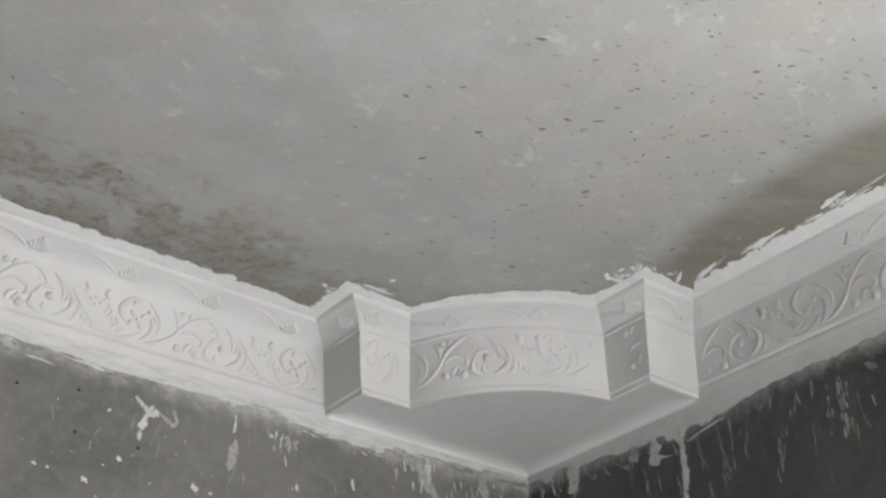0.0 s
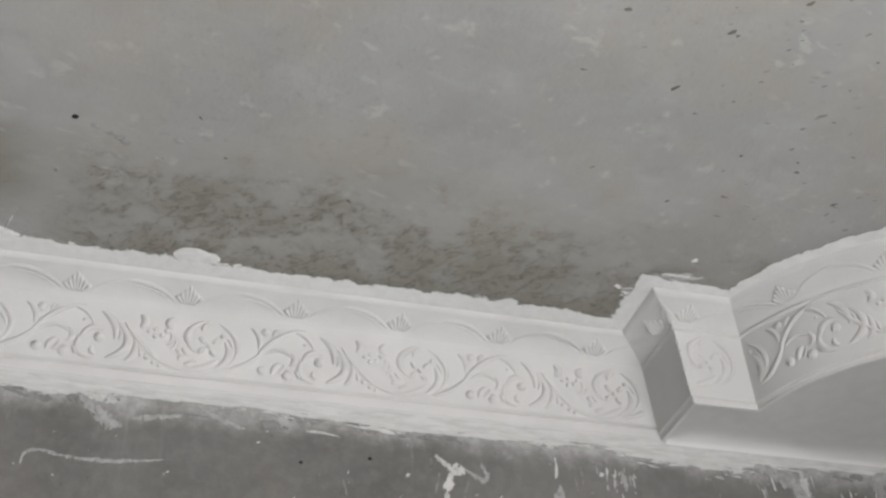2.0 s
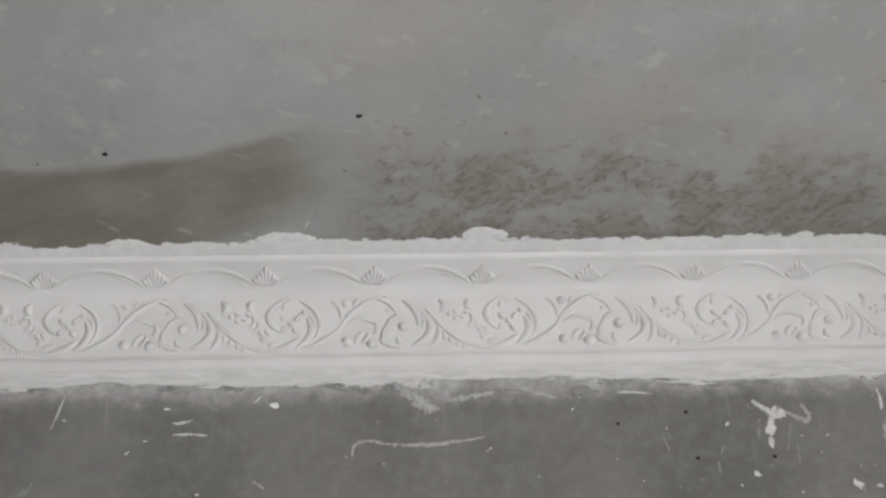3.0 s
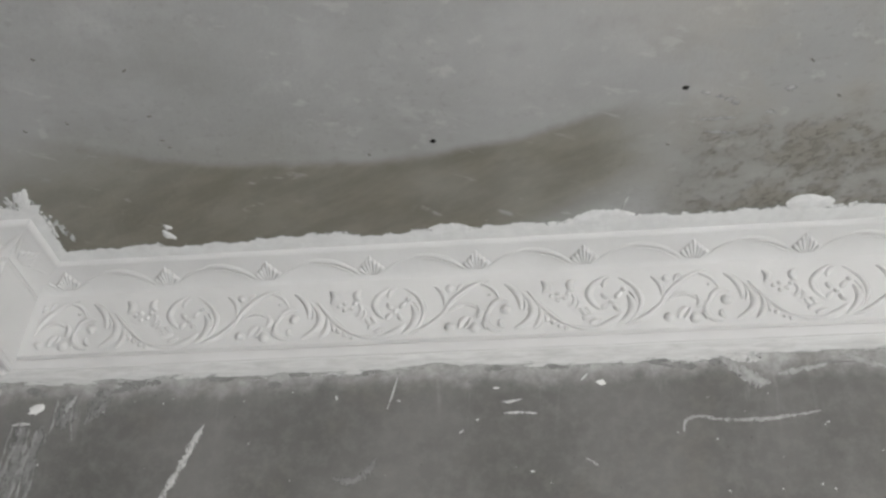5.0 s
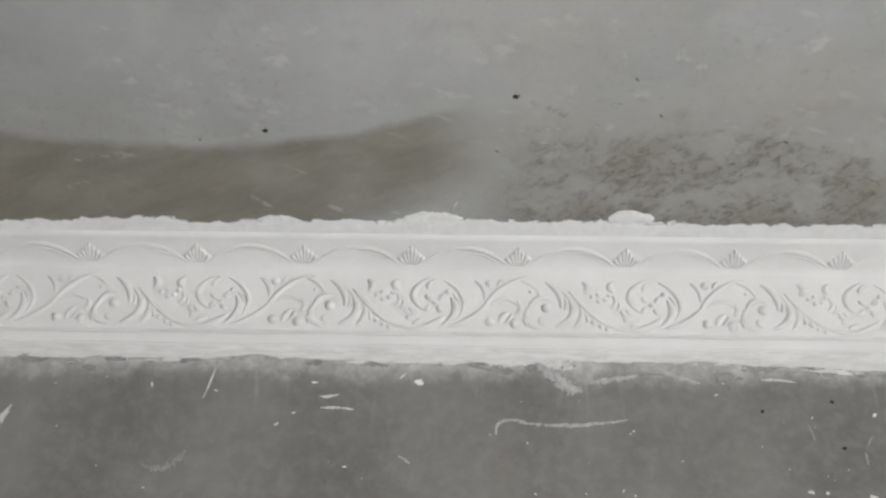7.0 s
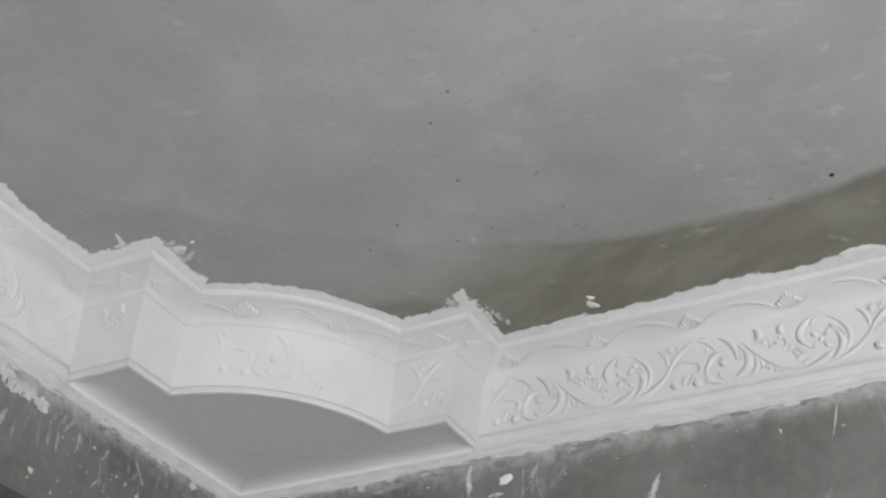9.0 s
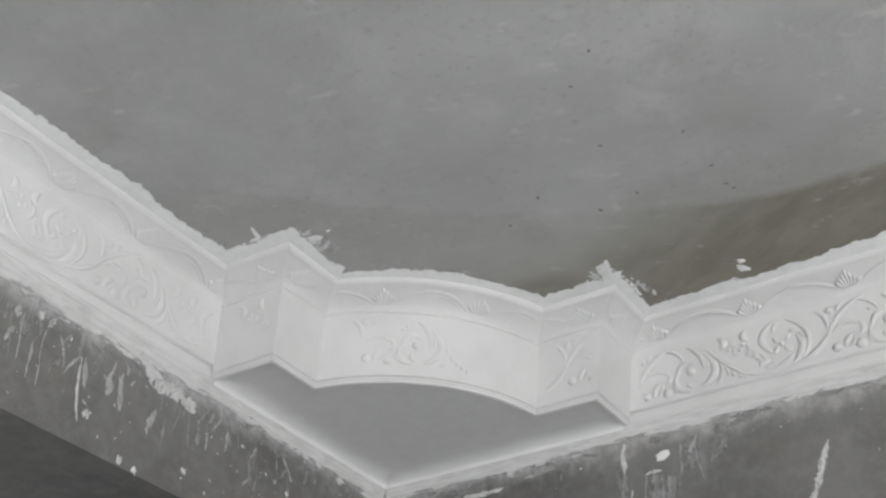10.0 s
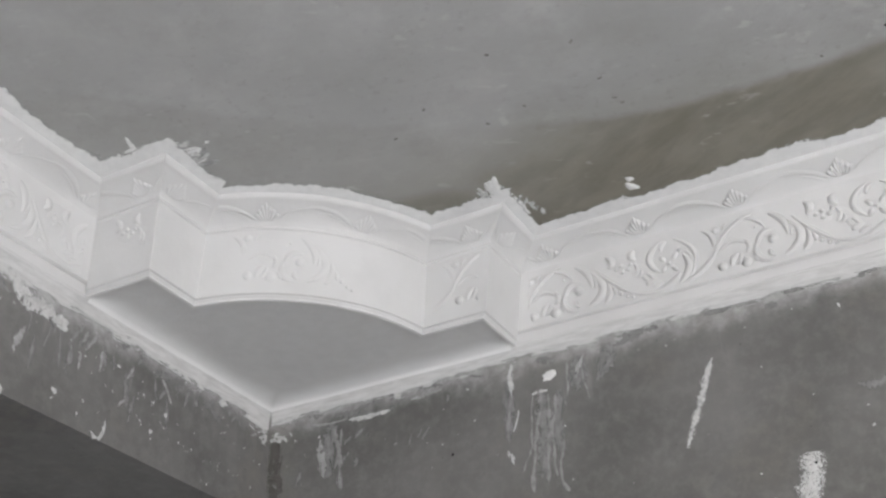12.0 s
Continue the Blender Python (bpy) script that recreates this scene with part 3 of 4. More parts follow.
    def curve_ornament(self, piece):
        for line, r, casts in ((PANEL, self.r + 0.03, self.bowed), (BAND, self.r + 0.06, ON_BAND)):
            put = self.on_curve(line, r)
            inner = self.span(r - self.r)
            left, right = inner[0] - self.g0 + 0.03, inner[1] - self.g0 - (self.plain if casts is self.bowed else 0.03)
            for k in (-1, 0, 1, 2, 3):
                for name, make in casts:
                    shift = (-0.021 + k * (STEP if casts is ON_BAND else PERIOD)) * r / (self.r + 0.06)
                    bm = bmesh.new()
                    make(bm, lambda u, v, e: put(u + shift, v, e))
                    us = []
                    for v in bm.verts:
                        a = (v.co.x - self.x) * self.sign - self.c.x
                        g = math.atan2(-v.co.y - self.c.y, a)
                        us.append(abs(g - (self.g1 if self.sign > 0 else self.g0)) if self.g0 - 0.3 < g < self.g1 + 0.3 else 9)
                    gone = [v for v, u in zip(bm.verts[:], us) if not left < u < right]
                    bmesh.ops.delete(bm, geom=gone, context="VERTS")
                    if bm.faces:
                        bmesh.ops.recalc_face_normals(bm, faces=bm.faces)
                        part(name, bm, GYPSUM, piece, smooth=60)
                    else:
                        bm.free()

    def plate(self):
        rim = [(0.0, 0.0), self.pts[0], self.pts[1], self.pts[2]]
        rim += [tuple(self.c + self.ray(self.g0 + (self.g1 - self.g0) * i / 24) * self.r) for i in range(1, 24)]
        rim += self.pts[3:]
        inset = [((a - 0.001 if a > 0.01 else a), (b - 0.001 if b > 0.01 else b)) for a, b in rim]
        lo, hi = ([Vector((*self.to(max(a, 0.001), max(b, 0.001)), z)) for a, b in inset] for z in (2.656, 2.6685))
        return prism(bmesh.new(), [lo, hi])

    def build(self, label):
        root = empty("cornice_corner", label, "cornice corner", group="cornice corners")
        part("soffit_plate", self.plate(), PLATE, root, "flat greyish plaster plate closing the corner from below")
        for k, run in enumerate(self.runs()):
            piece = part("return_piece", run.body(WHOLE), GYPSUM, root, smooth=40)
            run.relief = self.relief
            run.dress(piece, piece, self.keeps[k])
        piece = part("curved_piece", self.curve_body(), GYPSUM, root, smooth=40)
        self.curve_ornament(piece)
        for i in (1, 4):
            self.seam(i, root)
        return root

    def seam(self, i, root):
        """A thin, ragged bead of plaster down an outer mitre."""
        a, b = self.pts[i]
        rings, line = [], [p for p in WHOLE[1:-1]]
        for (d0, z0), (d1, z1) in zip(line, line[1:]):
            n = max(1, int(math.hypot(d1 - d0, z1 - z0) / 0.002))
            for j in range(n):
                k = j / n
                d, z = d0 + (d1 - d0) * k, z0 + (z1 - z0) * k
                chip = abs(noise.noise((z * 95, a * 40, self.sign))) + 0.5 * abs(noise.noise((z * 310, b * 30, 2.0)))
                r = 0.0008 + (0.0070 if self.sign < 0 else 0.0018) * max(0.0, chip - 0.12)
                x, y = self.to(a + d - 0.0006, b + d - 0.0006)
                rings.append([Vector((x + r * math.cos(g), y + r * math.sin(g), z)) for g in (0.3, 1.35, 2.4, 3.44, 4.49, 5.54)])
        part("seam", prism(bmesh.new(), rings), GYPSUM, root, "ragged filled seam", smooth=70)


# ---------------------------------------------------------------- the room
bm = boxes(((X0 - 2.4, -0.0, 0.0), (X1 + 0.25, 0.22, 3.0)))
wall_north = tagged(part("wall_north", bm, WALL), "grey cement wall with white plaster splashes and drips", "wall", kind="structure")
bm = boxes(
    ((X1, BACK, 0.0), (X1 + 0.22, WIN[0], CEIL)), ((X1, WIN[1], 0.0), (X1 + 0.22, 0.0, CEIL)),
    ((X1, WIN[0], 0.0), (X1 + 0.22, WIN[1], WIN[2])), ((X1, WIN[0], WIN[3]), (X1 + 0.22, WIN[1], CEIL)))
wall_east = tagged(part("wall_east", bm, SHADED_WALL), "grey cement wall with plaster runs, base colour darkened for its shade", "wall", kind="structure")
bm = boxes(((X0 - 0.9, BACK, BEAM), (X0, 0.0, CEIL)))
beam = tagged(part("beam_west", bm, WALL), "grey cement beam with white plaster drips over an opening", "beam", kind="structure")
bm = boxes(
    ((X0 - 2.4, BACK - 0.2, 0.0), (DOOR[0], BACK, CEIL)), ((DOOR[1], BACK - 0.2, 0.0), (X1 + 0.22, BACK, CEIL)),
    ((DOOR[0], BACK - 0.2, DOOR[3]), (DOOR[1], BACK, CEIL)))
wall_south = tagged(part("wall_south", bm, WALL), "plain grey cement wall with an open doorway", "wall", kind="structure")
tagged(part("wall_west", boxes(((X0 - 2.4, BACK, 0.0), (X0 - 2.2, 0.0, CEIL))), WALL), "plain grey cement wall of the next space", "wall", kind="structure")
tagged(part("floor", boxes(((X0 - 2.4, BACK - 0.2, -0.15), (X1 + 0.22, 0.22, 0.0))), FLOOR), "dusty bare concrete floor", "floor", kind="structure")
ceiling = tagged(part("ceiling", boxes(((X0 - 2.4, BACK - 0.2, CEIL), (X1 + 0.22, 0.0, CEIL + 0.2))), SKIM), "grey skimmed slab with brown damp margin", "ceiling", kind="structure")
window_1 = empty("window_1", "bare window opening with a thin grey frame", "window", "structure")
part("window_frame", boxes(
    ((X1 + 0.1, WIN[0], WIN[2]), (X1 + 0.15, WIN[0] + 0.05, WIN[3])), ((X1 + 0.1, WIN[1] - 0.05, WIN[2]), (X1 + 0.15, WIN[1], WIN[3])),
    ((X1 + 0.1, WIN[0] + 0.05, WIN[2]), (X1 + 0.15, WIN[1] - 0.05, WIN[2] + 0.05)), ((X1 + 0.1, WIN[0] + 0.05, WIN[3] - 0.05), (X1 + 0.15, WIN[1] - 0.05, WIN[3]))), FRAME, window_1)

# ---------------------------------------------------------------- cornice
left_corner = Corner(X0, 1, (0.496, 0.112, 0.384, 0.126, 0.372, 0.477), ((0, -0.127), (-0.24, 0), (0, -0.658), (-0.768, 0)), ((), ON_PANEL[1:3], (), ON_PANEL[4:]), ON_PANEL[2:4], 0.35, 0.45)
right_corner = Corner(X1, -1, (0.503, 0.122, 0.397, 0.126, 0.374, 0.476), ((0, -0.135), (1.865, 0), (0, -0.339), (2.0, 0)), ((), ON_PANEL[:1], ON_PANEL[2:4], ()), ON_PANEL, 0.08, 0.62)
LW, RW = left_corner.to(*left_corner.pts[0]), right_corner.to(*right_corner.pts[0])
LL, RR = left_corner.to(*left_corner.pts[5]), right_corner.to(*right_corner.pts[5])
long_cornice(Run(LW, RW, (0, -1), (1, -1), (-1, -1), (0.16, 0)), "white cast plaster cornice with scrolls and shells, long straight length")
long_cornice(Run((X0, -3.0), LL, (1, 0), (1, 0), (1, -1), (0, -0.866)), "white cast plaster cornice with scrolls and shells along the beam", 0.42)
long_cornice(Run(RR, (X1, -3.0), (-1, 0), (-1, -1), (-1, 0), (0, -0.724)), "white cast plaster cornice with scrolls and shells, in shade", 0.45)
left_corner.build("white plaster cornice corner with stepped returns and a bowed front")
right_corner.build("white plaster cornice corner with stepped returns, half shaded")


# ---------------------------------------------------------------- brushed plaster filler along the edges
def wavy(t, seed, *scales):
    return sum(noise.noise((t * f, seed, 0.5)) * g for f, g in scales)


def ribbon(bm, rows, thinning=(0.0, 0.0, 0.4, 0.8, 1.0)):
    """Joins rows of points into a sheet."""
    layer = bm.verts.layers.float.get("thin") or bm.verts.layers.float.new("thin")
    made = [[bm.verts.new(p) for p in row] for row in rows]
    for row in made:
        for v, f in zip(row, thinning):
            v[layer] = f
    for a, b in zip(made, made[1:]):
        for k in range(len(a) - 1):
            bm.faces.new((a[k], a[k + 1], b[k + 1], b[k]))
    bmesh.ops.recalc_face_normals(bm, faces=bm.faces)


def ceiling_rows(at, length, width, seed, flare=(0.0, 0.0)):
    """Cross rows of a filler strip on the ceiling; at(k, d) gives plan places."""
    rows, n = [], max(8, int(length / 0.0022))
    for i in range(n + 1):
        t = length * i / n
        w = (width(t) if callable(width) else width) * (1 + wavy(t, seed, (5, 0.35), (14, 0.25), (60, 0.10), (210, 0.05)))
        w += flare[0] * math.exp(-t / 0.03) + flare[1] * math.exp(-(length - t) / 0.03)
        w = max(w, 0.003)
        lift = 0.0018 + 0.0006 * wavy(t, seed + 7, (25, 1.0), (80, 0.5))
        rows.append([(*at(i / n, d), CEIL - z) for d, z in
                     ((OUT - 0.004, 0.003), (OUT + 0.002, 0.0032), (OUT + 0.45 * w, lift), (OUT + 0.9 * w, lift * 0.6), (OUT + 1.15 * w, 0.0004))])
    return rows


def along_run(run):
    def at(k, d):
        q = run.end(0, d).lerp(run.end(1, d), k)
        return q.x, q.y
    return at


def along_curve(c):
    def at(k, d):
        g0, g1 = c.span(d)
        return c.to(*(c.c + c.ray(g0 + (g1 - g0) * k) * (c.r + d)))
    return at


def filler_on_ceiling():
    long_runs = (Run(LW, RW, (0, -1), (1, -1), (-1, -1), (0, 0)), Run((X0, -3.0), LL, (1, 0), (1, 0), (1, -1), (0, 0)),
                 Run(RR, (X1, -3.0), (-1, 0), (-1, -1), (-1, 0), (0, 0)))
    def by_long_wall(t):
        x = LW[0] + t
        return 0.026 + 0.012 * min(1.0, max(0.0, (x - 0.25) / 0.45))

    seed = 1.0
    for run, wide in zip(long_runs, (by_long_wall, lambda t: 0.030, lambda t: 0.040)):
        bm = bmesh.new()
        ribbon(bm, ceiling_rows(along_run(run), run.length, wide, seed))
        tagged(part("plaster_filler", bm, BRUSHED, smooth=60), "white brushed plaster filler between cornice and ceiling", "plaster filler", kind="structure")
        seed += 3.3
    for corner in (left_corner, right_corner):
        bm = bmesh.new()
        for k, run in enumerate(corner.runs()):
            size = (run.b + run.m1 * OUT - run.a - run.m0 * OUT).length
            ribbon(bm, ceiling_rows(along_run(run), size, 0.024, seed, (0.006, 0.006)))
            seed += 3.3
        ribbon(bm, ceiling_rows(along_curve(corner), 0.48, 0.023, seed))
        tagged(part("plaster_filler", bm, BRUSHED, smooth=60), "white ragged plaster filler round the stepped corner", "plaster filler", kind="structure")
        seed += 3.3


def wall_rows(place, a, b, width, seed, drip=0.0):
    """Cross rows of filler on a wall below the cornice; place(u, z, e)."""
    rows, n = [], max(8, int(abs(b - a) / 0.0025))
    for i in range(n + 1):
        u = a + (b - a) * i / n
        w = width(u) * (1 + wavy(u, seed, (5, 0.3), (16, 0.22), (60, 0.08), (200, 0.04)))
        w += drip * max(0.0, wavy(u, seed + 3, (13, 1.0), (38, 0.5)) - 0.42)
        w = max(w, 0.004)
        lift = 0.0009 + 0.0004 * wavy(u, seed + 9, (25, 1.0), (80, 0.5))
        rows.append([place(u, z, e) for z, e in
                     ((2.6565, 0.0055), (2.652, 0.0045), (2.655 - 0.4 * w, lift), (2.655 - 0.9 * w, lift * 0.6), (2.655 - 1.25 * w, 0.0004))])
    return rows


def on_north(u, z, e):
    return (u, -e, z)


def on_west(u, z, e):
    return (X0 + e, u, z)


def on_east(u, z, e):
    return (X1 - e, u, z)


def on_ceiling(u, v, e):
    return (u, v, CEIL - e)


def filler_on_walls():
    def north(u):
        return 0.028 + 0.010 * math.exp(-((u - X0) / 0.4) ** 4) + 0.016 * math.exp(-((u - 1.92) / 0.15) ** 4) - 0.012 * math.exp(-((u - X1) / 0.22) ** 4)

    for place, a, b, width, seed, drip, coat, words in (
            (on_north, X0 + 0.004, X1 - 0.004, north, 2.0, 0.03, SMEARED, "white plaster filler smeared below the long cornice"),
            (on_west, -3.0, -0.004, lambda u: 0.034, 31.0, 0.05, SMEARED, "white plaster filler smeared on the beam"),
            (on_east, -3.0, -0.004, lambda u: 0.030 + 0.018 * math.exp(-((u + 0.42) / 0.16) ** 4) - 0.012 * math.exp(-((u + 0.05) / 0.15) ** 4), 57.0, 0.06, COATED, "greyish plaster filler with runs on the shaded wall")):
        bm = bmesh.new()
        ribbon(bm, wall_rows(place, a, b, width, seed, drip))
        tagged(part("plaster_filler", bm, coat, smooth=60), words, "plaster filler", kind="structure")


def filler_on_soffits():
    """Filler wiped from the walls over the rims of the corner plates."""
    for corner in (left_corner, right_corner):
        bm = bmesh.new()
        for size, turn in ((corner.pts[0][0], False), (corner.pts[5][1], True)):
            rows, n = [], 90
            for i in range(n + 1):
                t = 0.002 + (size - 0.004) * i / n
                w = min(0.055 * (1 + wavy(t, size * 50 + corner.sign, (9, 0.3), (40, 0.1))), t + 0.006, 1.5 * (size - t) + 0.006)
                rows.append([(*corner.to(*((d, t) if turn else (t, d))), z) for d, z in
                             ((0.0050, 2.6480), (0.0058, 2.6505), (0.0058 + 0.14 * w, 2.6528), (0.0058 + 0.45 * w, 2.6547), (0.0058 + w, 2.6558))])
            ribbon(bm, rows, (0.0, 0.0, 0.14, 0.45, 1.0))
        tagged(part("plaster_filler", bm, BLENDED, smooth=60), "white filler wiped thin over the rim of a grey soffit plate", "plaster filler", kind="structure")


filler_on_ceiling()
filler_on_walls()
filler_on_soffits()

# ---------------------------------------------------------------- splashes, runs and specks
rng = random.Random(4)


def splash(parent, place, pts, width, material=SCRAPE, height=0.0010, ragged=0.55, blunt=0.45, name="plaster_splash"):
    """A ragged dab or run along two or three places."""
    if len(pts) == 2:
        a, b = Vector(pts[0]), Vector(pts[1])
        mid = (a + b) / 2 + Vector((rng.uniform(-1, 1), rng.uniform(-1, 1))) * (b - a).length * 0.06
        pts = (a, mid, b)
    curve = bend(*pts, n=max(8, int((Vector(pts[0]) - Vector(pts[-1])).length / 0.0025)))
    bm = bmesh.new()
    ridge(bm, curve, width, height, place, ragged, blunt, rng.uniform(0, 90))
    bmesh.ops.recalc_face_normals(bm, faces=bm.faces)
    part(name, bm, material, parent, smooth=60)


def dab(parent, place, u, v, r, material=LUMP, long=1.0, turn=0.0, name="plaster_dab", height=0.0013):
    bm = bmesh.new()
    dome(bm, u, v, r, height, place, long, turn, 0.55, rng.uniform(0, 90), 16)
    bmesh.ops.recalc_face_normals(bm, faces=bm.faces)
    part(name, bm, material, parent, smooth=60)


N, W, E = wall_north, beam, wall_east
# long wall
splash(N, on_north, ((0.236, 2.552), (0.212, 2.492), (0.182, 2.418)), 0.0075, SCRATCH, 0.0008, 0.7, 0.5)
splash(N, on_north, ((0.234, 2.548), (0.223, 2.522)), 0.0042)
splash(N, on_north, ((0.224, 2.516), (0.213, 2.492)), 0.0045)
splash(N, on_north, ((0.206, 2.478), (0.196, 2.452)), 0.0035)
splash(N, on_north, ((0.520, 2.617), (0.507, 2.566)), 0.0022)
splash(N, on_north, ((0.787, 2.601), (0.797, 2.612)), 0.0018)
dab(N, on_north, 0.815, 2.597, 0.004, long=1.7)
dab(N, on_north, 0.664, 2.594, 0.002, long=3.0)
splash(N, on_north, ((0.672, 2.571), (0.702, 2.575)), 0.0028)
splash(N, on_north, ((0.676, 2.553), (0.724, 2.551)), 0.0028)
splash(N, on_north, ((0.925, 2.514), (0.935, 2.535), (0.968, 2.535)), 0.0034, WASH)
splash(N, on_north, ((0.955, 2.534), (1.03, 2.530), (1.112, 2.540)), 0.0040, WASH)
splash(N, on_north, ((0.435, 2.462), (0.47, 2.458), (0.495, 2.490)), 0.010, HAZE, 0.0005)
splash(N, on_north, ((0.79, 2.48), (0.806, 2.468)), 0.0025, WASH)
splash(N, on_north, ((0.985, 2.632), (1.02, 2.60), (1.05, 2.585)), 0.014, WASH, 0.001)
splash(N, on_north, ((0.99, 2.630), (1.04, 2.622)), 0.010)
splash(N, on_north, ((1.06, 2.60), (1.13, 2.612)), 0.006, WASH, 0.0008)
splash(N, on_north, ((1.31, 2.607), (1.36, 2.603)), 0.003)
splash(N, on_north, ((1.15, 2.628), (1.22, 2.60)), 0.006, WASH, 0.0008)
splash(N, on_north, ((1.505, 2.590), (1.535, 2.566), (1.545, 2.575)), 0.009)
splash(N, on_north, ((1.538, 2.58), (1.525, 2.55), (1.520, 2.513)), 0.008)
splash(N, on_north, ((1.54, 2.578), (1.58, 2.556), (1.575, 2.585)), 0.006, WASH)
splash(N, on_north, ((1.695, 2.605), (1.693, 2.570)), 0.0035)
splash(N, on_north, ((1.70, 2.56), (1.69, 2.50)), 0.012, WASH, 0.0006)
for u, v, r in ((1.352, 2.433, 0.004), (1.375, 2.432, 0.003), (1.437, 2.425, 0.0045), (1.489, 2.473, 0.005), (1.63, 2.454, 0.006), (1.66, 2.452, 0.004), (1.77, 2.585, 0.004), (1.79, 2.583, 0.005), (1.462, 2.552, 0.003), (1.83, 2.50, 0.004)):
    dab(N, on_north, u, v, r, SCRAPE, rng.uniform(1, 1.8), rng.uniform(-1, 1))
for k in range(16):
    u = rng.uniform(1.72, 2.3)
    v = 2.60 - rng.uniform(0, 0.11)
    splash(N, on_north, ((u, v), (u + rng.uniform(-0.006, 0.006), v - rng.uniform(0.012, 0.05))), rng.uniform(0.002, 0.006), rng.choice((SCRAPE, WASH, HAZE)))
splash(N, on_north, ((2.03, 2.632), (2.10, 2.60), (2.15, 2.53)), 0.018, WASH)
splash(N, on_north, ((2.12, 2.63), (2.125, 2.570)), 0.012, SCRAPE)
splash(N, on_north, ((2.25, 2.63), (2.27, 2.57)), 0.014, WASH)
# long wall by the left corner
dab(N, on_north, -0.033, 2.588, 0.0095, long=1.35, turn=0.3)
splash(N, on_north, ((-0.098, 2.625), (-0.099, 2.566)), 0.0065)
splash(N, on_north, ((-0.064, 2.562), (-0.035, 2.563)), 0.004)
splash(N, on_north, ((-0.088, 2.54), (-0.100, 2.505)), 0.0022)
splash(N, on_north, ((-0.415, 2.598), (-0.33, 2.597)), 0.006)
splash(N, on_north, ((-0.50, 2.606), (-0.42, 2.600)), 0.003, WASH)
splash(N, on_north, ((-0.29, 2.606), (-0.23, 2.612)), 0.006, WASH)
splash(N, on_north, ((-0.475, 2.573), (-0.462, 2.50)), 0.010, WASH, 0.0007)
splash(N, on_north, ((0.085, 2.60), (0.05, 2.56)), 0.009, HAZE, 0.0006)
splash(N, on_north, ((0.03, 2.61), (0.015, 2.572)), 0.005, WASH)
splash(N, on_north, ((-0.11, 2.475), (-0.10, 2.45)), 0.005)
splash(N, on_north, ((0.357, 2.376), (0.336, 2.30)), 0.021, SCRATCH, 0.0008, 0.5, 0.12, "plaster_patch")
for k in range(46):
    u = rng.uniform(X0 + 0.03, X1 - 0.03)
    v = rng.uniform(2.605, 2.632)
    g = rng.uniform(-0.5, 0.3)
    size = rng.uniform(0.02, 0.06)
    splash(N, on_north, ((u, v), (u + size * math.cos(g), v + size * math.sin(g) * 0.6)), rng.uniform(0.003, 0.009), HAZE, 0.0005, name="brushed_haze")
for k in range(26):
    u = rng.uniform(-1.1, -0.05)
    v = rng.uniform(2.585, 2.622)
    for place, wall in ((on_west, W), (on_east, E)):
        splash(wall, place, ((u, v), (u + rng.uniform(-0.03, 0.03), v - rng.uniform(0.005, 0.035))), rng.uniform(0.003, 0.009), HAZE, 0.0005, name="brushed_haze")
# streak down the left corner, part stain, part painted corner shade
splash(N, on_north, ((-0.570, 2.605), (-0.566, 2.34)), 0.02, DAMP_AND_SHADE, 0.0004, 0.6, 0.25, "damp_and_shade_streak")


def run_down(parent, place, u, v, length, width, material, name="thin_run"):
    """A thin run of watery plaster that wanders down the wall in joined stretches."""
    while length > 0.012:
        step = min(length, rng.uniform(0.02, 0.045))
        u2, v2 = u + rng.gauss(0, 0.006), v - step
        splash(parent, place, ((u, v + 0.004), (u2, v2)), width * rng.uniform(0.7, 1.2), material, 0.0005, 0.7, 0.5, name)
        u, v, length = u2, v2, length - step


for u, v, size, w in ((-0.062, 2.556, 0.09, 0.0022), (-0.05, 2.556, 0.12, 0.004), (-0.036, 2.552, 0.10, 0.0028), (-0.022, 2.55, 0.11, 0.0035), (-0.012, 2.47, 0.06, 0.004),
                      (-0.098, 2.57, 0.06, 0.0035), (0.0, 2.60, 0.05, 0.003), (0.022, 2.60, 0.05, 0.0022), (-0.445, 2.585, 0.09, 0.0045), (-0.43, 2.58, 0.05, 0.003)):
    run_down(N, on_north, u, v, size * 1.35, w * 1.3, RUN)
for u, v, size, w in ((-0.048, 2.57, 0.15, 0.018), (-0.015, 2.56, 0.10, 0.016), (0.02, 2.61, 0.06, 0.02), (0.07, 2.62, 0.05, 0.02), (-0.10, 2.61, 0.12, 0.012), (-0.45, 2.60, 0.10, 0.02)):
    splash(N, on_north, ((u, v), (u - 0.006, v - size)), w, HAZE, 0.0004, 0.7, 0.35, "watery_film")
for k in range(14):
    u, v = X0 + 0.004 + abs(rng.gauss(0, 0.022)), 2.604 - abs(rng.gauss(0, 0.008))
    splash(N, on_north, ((u, v), (u + rng.uniform(0.004, 0.02), v + rng.uniform(-0.012, 0.008))), rng.uniform(0.0015, 0.004))
    splash(W, on_west, ((-0.004 - (u - X0) * 0.5, v), (-0.012 - (u - X0) * 0.5, v - rng.uniform(0, 0.012))), rng.uniform(0.0015, 0.003))
for k in range(16):
    u, v = rng.gauss(1.80, 0.026), rng.uniform(2.555, 2.605)
    splash(N, on_north, ((u, v), (u + rng.uniform(-0.003, 0.003), v - rng.uniform(0.004, 0.02))), rng.uniform(0.001, 0.003), rng.choice((SCRAPE, WASH)))
